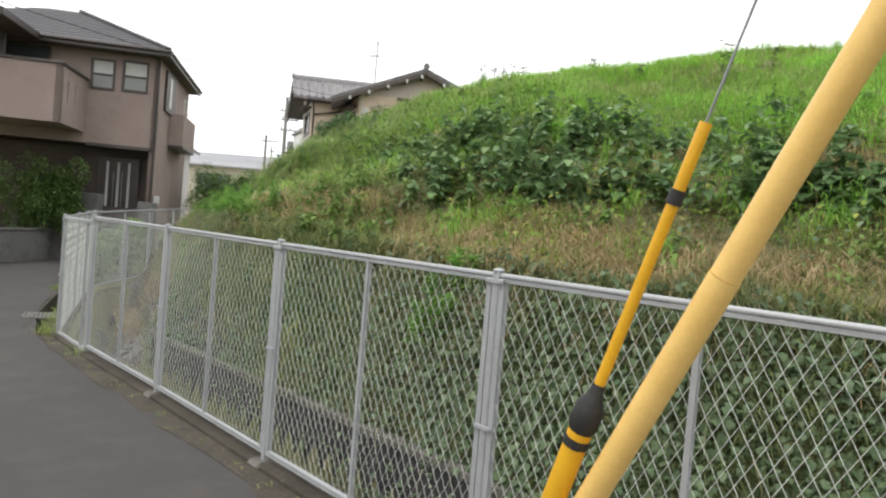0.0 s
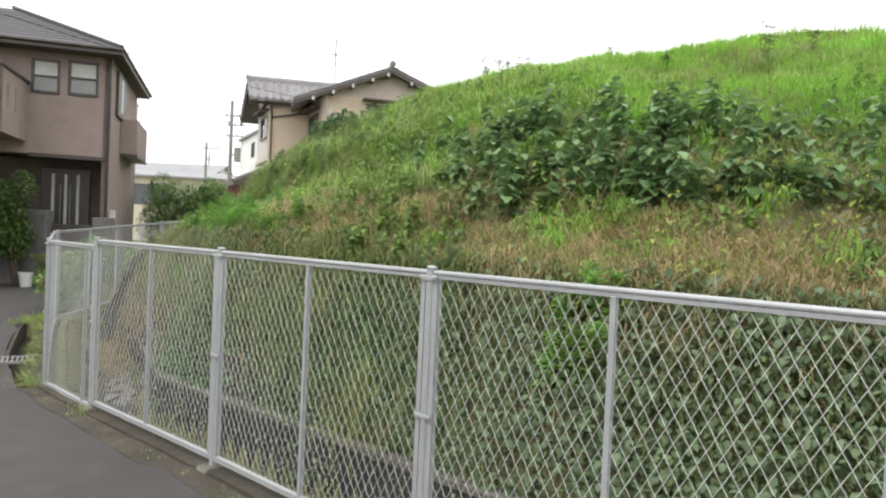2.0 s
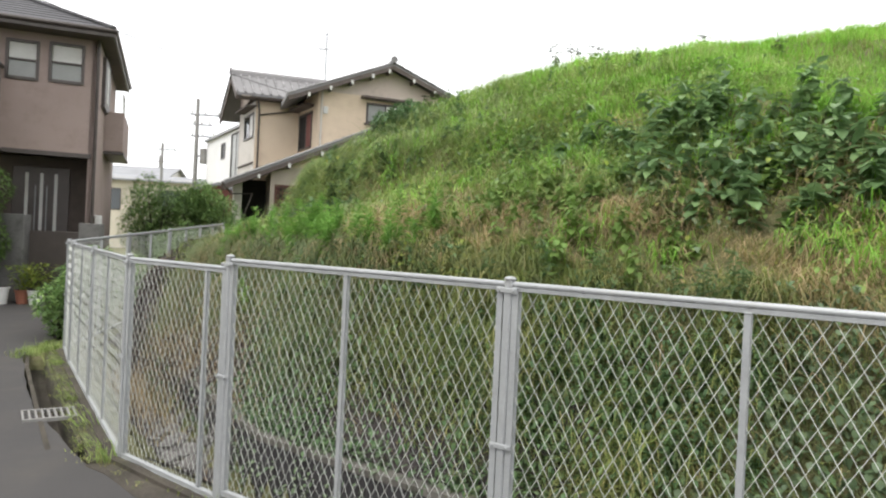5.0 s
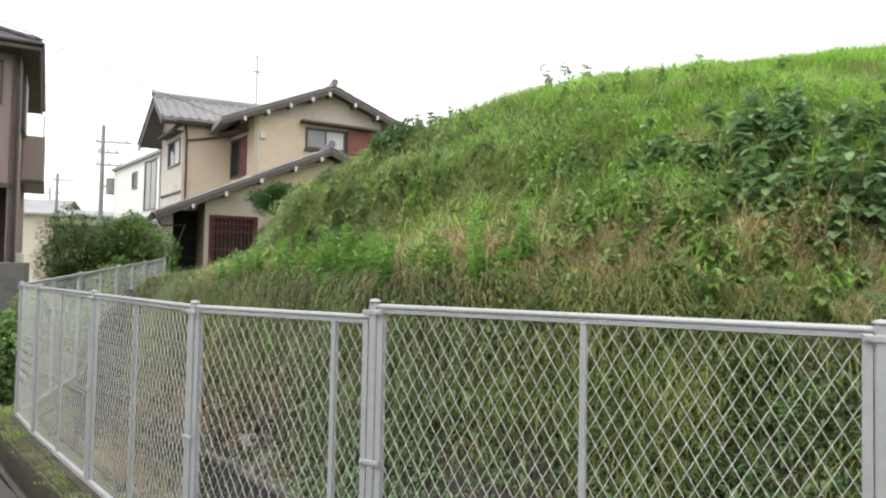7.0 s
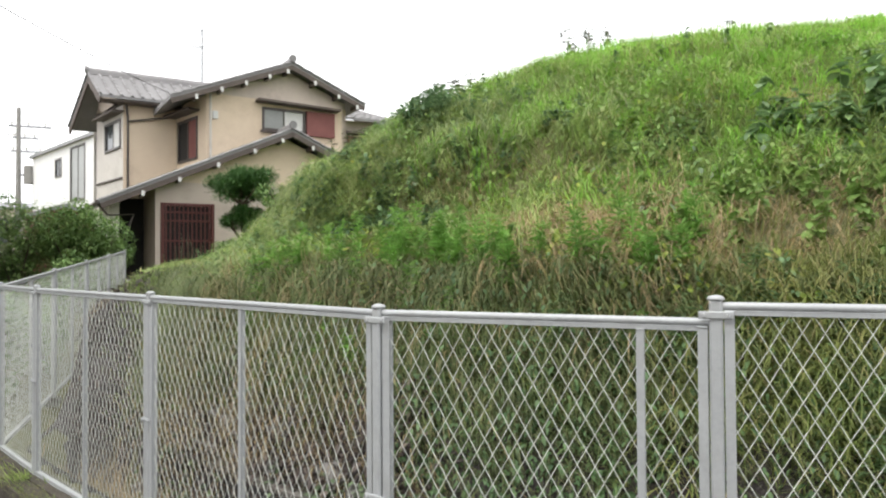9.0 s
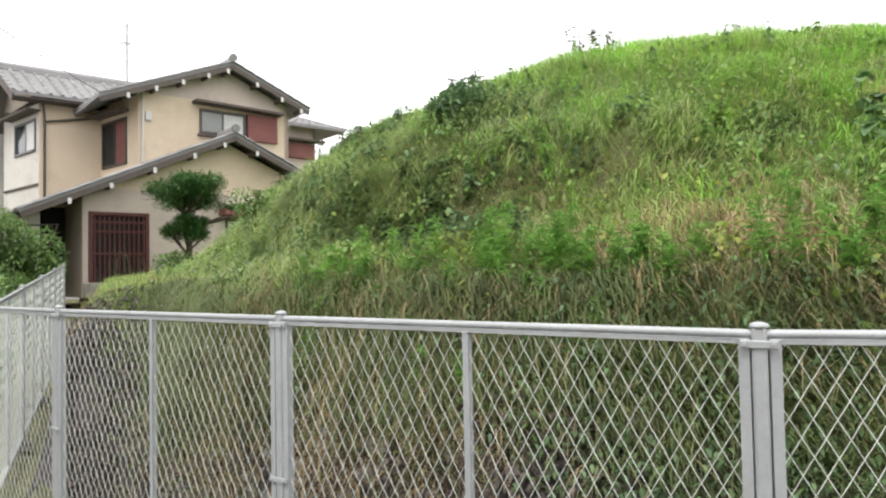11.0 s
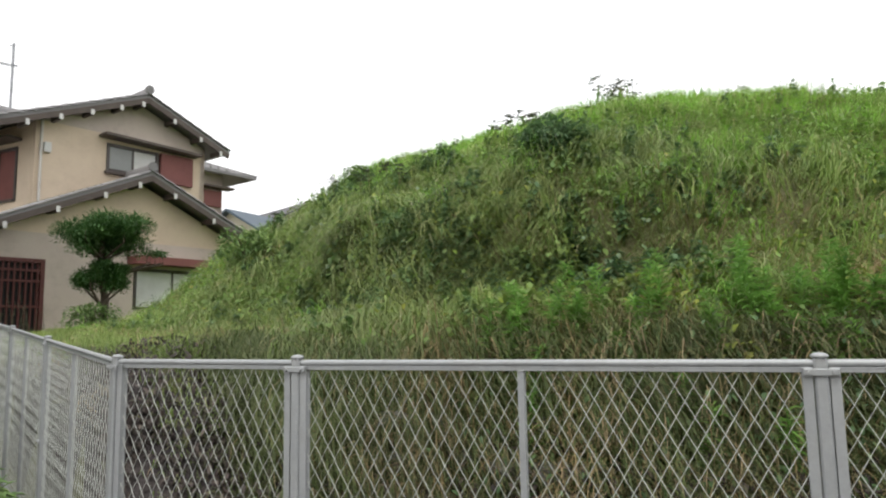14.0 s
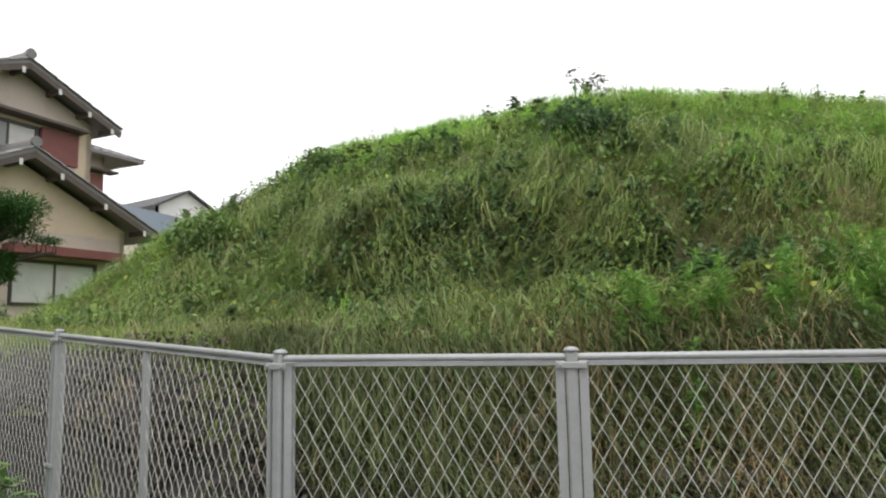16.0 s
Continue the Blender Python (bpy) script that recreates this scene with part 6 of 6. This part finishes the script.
def garden_pine():
    """A clipped garden tree with two flat clouds of foliage."""
    foot = Vector((-1.45, 22.3, float(rise(-1.45, 22.3))))
    e = thing("garden_tree", "clipped dark evergreen garden tree with layered cloud-shaped foliage", "tree", Matrix.Translation(foot))
    part("trunk", tube(bmesh.new(), [(0, 0, -0.2), (0.08, 0, 0.7), (-0.06, 0.03, 1.4), (0.02, 0, 2.2)], [0.09, 0.075, 0.06, 0.03], 8), "bark", e)
    r = np.random.default_rng(11)
    for i, (c, rad, n) in enumerate((((0.05, 0, 3.72 - foot.z), (1.0, 0.9, 0.7), 15000), ((0.05, 0.1, 2.8 - foot.z), (0.6, 0.55, 0.4), 7500), ((1.05, 0, 3.35 - foot.z), (0.28, 0.25, 0.1), 260))):
        bm = bmesh.new()
        for k in range(5):
            a = k * 1.256
            t = Vector(c) + Vector((math.cos(a) * rad[0] * 0.6, math.sin(a) * rad[1] * 0.6, 0.0))
            tube(bm, [Vector((0.0, 0, c[2] - 0.55)), t - Vector((0, 0, 0.2)), t], [0.03, 0.02, 0.008], 5)
        part("branch_work", bm, "bark", e)["kind"] = "stuff"
        cl = r.normal(0, 1, (34, 3))
        cl *= (r.random(34) ** 0.4 * 0.8 / np.linalg.norm(cl, axis=1))[:, None]
        cl[:, 2] = np.where(cl[:, 2] < -0.45, -0.45, cl[:, 2])
        w = r.integers(0, 34, n)
        off = r.normal(0, 1, (n, 3))
        off /= np.linalg.norm(off, axis=1, keepdims=True)
        q = cl[w] + off * r.uniform(0.08, 0.34, n)[:, None]
        lim = np.linalg.norm(q, axis=1)
        q = q / np.maximum(lim, 1.0)[:, None]
        p = q * np.array(rad) + np.array(c)
        hor = off * np.array([1, 1, 0]) + 1e-3
        hor /= np.linalg.norm(hor, axis=1, keepdims=True)
        v, f = leaf_geometry(p, hor, r.normal(0.3, 0.5, n), r.uniform(0.05, 0.11, n), 0.3)
        ob = bulk("foliage", v, f, "needles", "", "")
        ob.parent = e


garden_pine()

# shrubs past the fence's end, and in the brown house's garden
for i, (c, rad, n) in enumerate([((-6.4, 21.6, 2.05), (1.0, 0.9, 1.25), 8000), ((-5.3, 21.8, 2.1), (0.95, 0.9, 1.2), 8000), ((-4.6, 21.0, 1.85), (0.8, 0.8, 0.95), 6000), ((-6.9, 23.2, 2.2), (0.9, 0.9, 1.15), 4500),
                                 ((-5.6, 22.9, 2.2), (0.9, 0.8, 1.1), 4500), ((-4.95, 19.3, 1.3), (0.6, 0.9, 0.75), 2000), ((-5.0, 17.2, 0.95), (0.42, 0.9, 0.75), 1900), ((-5.05, 15.2, 0.7), (0.4, 0.9, 0.6), 1700), ((-5.3, 13.6, 0.75), (0.46, 0.9, 0.8), 3200), ((-5.22, 12.2, 0.5), (0.36, 0.65, 0.6), 2400)]):
    shrub("shrub", c, rad, n, (0.05, 0.12), "shrub", "dense dark green shrub beside the far stretch of fence", "shrub", (c[0], c[1], float(rise(c[0], c[1]))), 20 + i, 0.45, 14)
for i, (c, rad, n) in enumerate([((-8.3, 16.35, 1.65), (0.85, 0.5, 1.2), 7000), ((-9.3, 16.1, 1.6), (0.9, 0.6, 1.25), 6500), ((-9.75, 14.6, 1.8), (0.8, 0.9, 0.95), 4000)]):
    shrub("shrub", c, rad, n, (0.06, 0.13), "garden_leaf", "bushy green garden shrub overhanging the low wall", "shrub", (c[0], c[1], 0.0), 40 + i, 0.45, 14)


def low_wall():
    e = thing("garden_wall", "low grey block wall round the brown house's garden", "wall", Matrix.Translation((-8.85, 15.0, 0)), kind="structure")
    part("wall", box(bmesh.new(), (-0.07, -5.0, -0.1), (0.07, 1.3, 0.78), 0.008), "block", e)
    part("coping", box(bmesh.new(), (-0.1, -5.0, 0.782), (0.1, 1.32, 0.84), 0.01), "block", e)
    part("wall", box(bmesh.new(), (0.5, 1.75, -0.1), (1.05, 2.1, 1.88), 0.015), "block", e, "tall dark block gate pier")
    part("gate", box(bmesh.new(), (1.1, 1.9, 0.1), (2.1, 1.96, 1.55), 0.01), "bronze", e, "dark metal garden gate")
    part("wall", box(bmesh.new(), (-1.5, 1.8, -0.1), (0.48, 2.0, 1.2), 0.012), "block", e)
    part("wall", box(bmesh.new(), (2.12, 1.8, -0.1), (2.55, 2.1, 1.75), 0.015), "block", e, "block gate pier")
    return e


low_wall()


def flower_pot(x, y, r, h, mat, label, plant, seed):
    e = thing("flower_pot", label, "flower pot", Matrix.Translation((x, y, 0.005)), "pots by the gate")
    part("pot", tube(bmesh.new(), [(0, 0, 0), (0, 0, h * 0.9), (0, 0, h * 0.9), (0, 0, h)], [r * 0.72, r * 0.95, r * 1.06, r * 1.06], 18), mat, e)
    part("soil", tube(bmesh.new(), [(0, 0, h + 0.001), (0, 0, h + 0.006)], r * 0.9, 14), "ditch", e)
    if plant:
        rr = np.random.default_rng(seed)
        n = 260
        f = rr.random(n)
        az = rr.uniform(0, math.tau, n)
        rad = rr.uniform(0, plant[0], n) * np.sqrt(f)
        p = np.stack([np.cos(az) * rad, np.sin(az) * rad, h + f * plant[1]], -1)
        hor = np.stack([np.cos(az), np.sin(az), 0 * az], -1)
        v, fc = leaf_geometry(p, hor, rr.normal(0.2, 0.4, n), rr.uniform(0.06, 0.14, n), 0.35)
        ob = bulk("plant", v, fc, "vine", "", "")
        ob.parent = e
        part("stems", tube(bmesh.new(), [(0, 0, h), (0.02, 0, h + plant[1] * 0.6)], [0.012, 0.005], 5), "stalk", e)


flower_pot(-7.98, 16.25, 0.17, 0.36, "white_pot", "white plastic flower pot by the gate", None, 1)
flower_pot(-7.62, 16.4, 0.15, 0.3, "terracotta", "brown clay flower pot with a leafy plant", (0.3, 0.5), 2)
flower_pot(-7.35, 16.35, 0.15, 0.3, "white_pot", "pale flower pot with a yellow-green plant", (0.4, 0.55), 3)


# grass tufts by the gutter
blades("kerb_grass", (lambda a: (np.array([p[0] for p in a]), np.array([p[1] for p in a])))([(-4.95 + random.uniform(-0.2, 0.12), 10.6 + random.uniform(-0.5, 0.6)) for _ in range(26)] + [(p.x + random.uniform(-0.06, 0.06), p.y + random.uniform(-0.06, 0.06)) for p in along(-0.12, 5, 9) for _ in range(2)] + [(p.x, p.y) for p in finer(along(-0.13, 6, 9), 0.3)]), 16, (0.07, 0.2), (0.004, 0.009), 0.05, 0.6, "grass_dark",
       "small grass tufts along the foot of the fence", "grass", 0.6, 0.0, 0.012)


blades("verge_moss", (lambda a: (np.array([p.x + random.uniform(-0.09, 0.06) for p in a]), np.array([p.y + random.uniform(-0.08, 0.08) for p in a])))(finer(along(-0.14, 6, 9), 0.03) + finer(along(-0.14, 0, 6), 0.3)), 14, (0.015, 0.045), (0.004, 0.008), 0.04, 0.8, "grass_low",
       "moss and short weeds on the verge", "moss", 0.6, 0.0, 0.014)


def utility_pole(x, y, tall, arms, seed, label):
    e = thing("utility_pole", label, "utility pole", Matrix.Translation((x, y, -0.2)))
    part("pole", tube(bmesh.new(), [(0, 0, 0), (0, 0, tall)], [0.17, 0.1], 12), "pole", e, smooth=True)
    for z, w in arms:
        a = part("crossarm", box(bmesh.new(), (-w * 0.3, -0.05, z), (w, 0.05, z + 0.1), 0.01), "steel", e)
        for k in range(3):
            px = -w * 0.2 + k * w * 0.5
            part("insulator", tube(bmesh.new(), [(px, 0, z + 0.1), (px, 0, z + 0.22), (px, 0, z + 0.3)], [0.04, 0.07, 0.04], 8), "white_end", a)
    return e


p = utility_pole(-10.2, 44.5, 9.9, [(8.9, 1.5), (8.3, 0.9), (7.6, 1.2)], 1, "grey concrete utility pole with crossarms and a transformer")
part("transformer", tube(bmesh.new(), [(0.55, 0, 6.0), (0.55, 0, 6.9)], 0.32, 14), "pole", p, "grey transformer can")
part("bracket", box(bmesh.new(), (0.1, -0.08, 6.4), (0.4, 0.08, 6.5), 0.01), "steel", p)
utility_pole(-16.6, 62, 9.2, [(8.6, 1.2)], 2, "distant concrete utility pole")
utility_pole(-24, 90, 11, [(10.2, 1.2), (9.2, 1.0)], 3, "far concrete utility pole")


def cable(a, b, sag, r=0.012):
    a, b = Vector(a), Vector(b)
    e = tagged(link("cable", tube(bmesh.new(), [a.lerp(b, f) - Vector((0, 0, 4 * sag * f * (1 - f))) for f in np.linspace(0, 1, 13)], r, 5), "black"), "thin black overhead service cable", "cable")
    return e


cable((-3.14, 24.73, 6.5), (-10.45, 0.5, 5.4), 0.45, 0.009)
cable((-10.2, 44.5, 8.9), (-16.6, 62, 8.8), 0.5, 0.015)
cable((-10.2, 44.5, 8.3), (-40, 40, 8.0), 0.6, 0.015)


def plain_house(x0, y0, x1, y1, z0, eave, ridge, wall, roof, turn, label, windows=(), over=0.4, along_x=True):
    """A simple gabled house in the distance: walls, roof, eaves, windows."""
    cx, cy = (x0 + x1) / 2, (y0 + y1) / 2
    e = thing("house", label, "house", pose(cx, cy, 0, 0, 0, turn))
    hx, hy = (x1 - x0) / 2, (y1 - y0) / 2
    c = [(-hx, -hy), (hx, -hy), (hx, hy), (-hx, hy)]
    for i in range(4):
        hol = [(w[1], w[2], w[3], w[4]) for w in windows if w[0] == i]
        part("wall", wall_panel(bmesh.new(), c[i], c[(i + 1) % 4], z0, eave, 0.15, hol), wall, e)
    for i, s0, s1, q0, q1, mt in windows:
        a, b = Vector(c[i]), Vector(c[(i + 1) % 4])
        d = (b - a).normalized()
        window(e, a + d * s0, a + d * s1, q0, q1, mt, mt)
    if along_x:
        R = [(-hx - over, 0, ridge), (hx + over, 0, ridge)]
        part("roof", slab(bmesh.new(), [R[0], R[1], (hx + over, -hy - over, eave - 0.1), (-hx - over, -hy - over, eave - 0.1)], 0.14), roof, e)
        part("roof", slab(bmesh.new(), [R[1], R[0], (-hx - over, hy + over, eave - 0.1), (hx + over, hy + over, eave - 0.1)], 0.14), roof, e)
        for sx in (-hx, hx - 0.15):
            bm = bmesh.new()
            v = [bm.verts.new(p) for p in ((sx, -hy, eave), (sx, hy, eave), (sx, 0, ridge - 0.12), (sx + 0.15, -hy, eave), (sx + 0.15, hy, eave), (sx + 0.15, 0, ridge - 0.12))]
            for f in ((0, 1, 2), (5, 4, 3), (0, 3, 4, 1), (1, 4, 5, 2), (2, 5, 3, 0)):
                bm.faces.new([v[k] for k in f])
            part("gable", bm, wall, e)
    else:
        R = [(0, -hy - over, ridge), (0, hy + over, ridge)]
        part("roof", slab(bmesh.new(), [R[0], R[1], (-hx - over, hy + over, eave - 0.1), (-hx - over, -hy - over, eave - 0.1)], 0.14), roof, e)
        part("roof", slab(bmesh.new(), [R[1], R[0], (hx + over, -hy - over, eave - 0.1), (hx + over, hy + over, eave - 0.1)], 0.14), roof, e)
        for sy in (-hy, hy - 0.15):
            bm = bmesh.new()
            v = [bm.verts.new(p) for p in ((-hx, sy, eave), (hx, sy, eave), (0, sy, ridge - 0.12), (-hx, sy + 0.15, eave), (hx, sy + 0.15, eave), (0, sy + 0.15, ridge - 0.12))]
            for f in ((0, 1, 2), (5, 4, 3), (0, 3, 4, 1), (1, 4, 5, 2), (2, 5, 3, 0)):
                bm.faces.new([v[k] for k in f])
            part("gable", bm, wall, e)
    return e


# the white house behind, its long side turned to the lane
plain_house(-7.8, 35.8, -1.8, 45.8, 0, 7.3, 7.6, "white_wall", "far_roof", 23, "white flat-roofed house behind the beige house", [(3, 3.7, 4.6, 5.75, 6.6, "glass"), (3, 5.9, 7.8, 4.5, 6.9, "grey_pane")], 0.15, False)
plain_house(-8.2, 33.2, -5.8, 35.2, 0, 3.6, 3.95, "red_wood", "far_roof", 12, "low red-brown shed beside the white house", [], 0.15, False)
# long low houses in the distance
plain_house(-32, 62, -11.5, 70, 0, 5.9, 6.5, "cream", "far_roof", 3, "distant low cream house with a pale grey roof", [(0, 3, 6, 3.2, 5, "glass"), (0, 9, 12, 3.2, 5, "glass"), (0, 15, 18, 3.2, 5, "glass")], 0.5)
plain_house(-34, 78, -20, 86, 0, 7.2, 8.6, "white_wall", "far_roof", -4, "distant pale house with a grey roof", [(0, 3, 6, 4.2, 6, "glass")], 0.5)
plain_house(-14.0, 25.5, -10.5, 31, 0, 4.5, 6.0, "white_wall", "roof_tile", 14, "small white gabled house past the brown one", [(0, 1.0, 2.2, 2.6, 4.0, "glass")], 0.4, False)
# houses beyond the garden in the north-east
plain_house(17.9, 48.3, 22.1, 57, 0, 9.8, 11.0, "white_wall", "slate", 0, "white gabled house with a dark roof beyond the mound", [(0, 1.9, 2.3, 8.9, 9.7, "glass")], 0.35, False)
plain_house(11.5, 42, 18, 48, 0, 6.9, 8.75, "cream", "blue_tile", 20, "house with a blue-grey tiled roof beyond the garden", [], 0.5)

# the lane's other side, to close the place behind the walker
plain_house(-16, -6, -10.5, 6, 0, 5.6, 7.4, "cream", "slate", 0, "plain cream house across the lane", [(1, 2, 4, 3.6, 4.8, "glass"), (1, 7, 9, 3.6, 4.8, "glass")], 0.5, False)
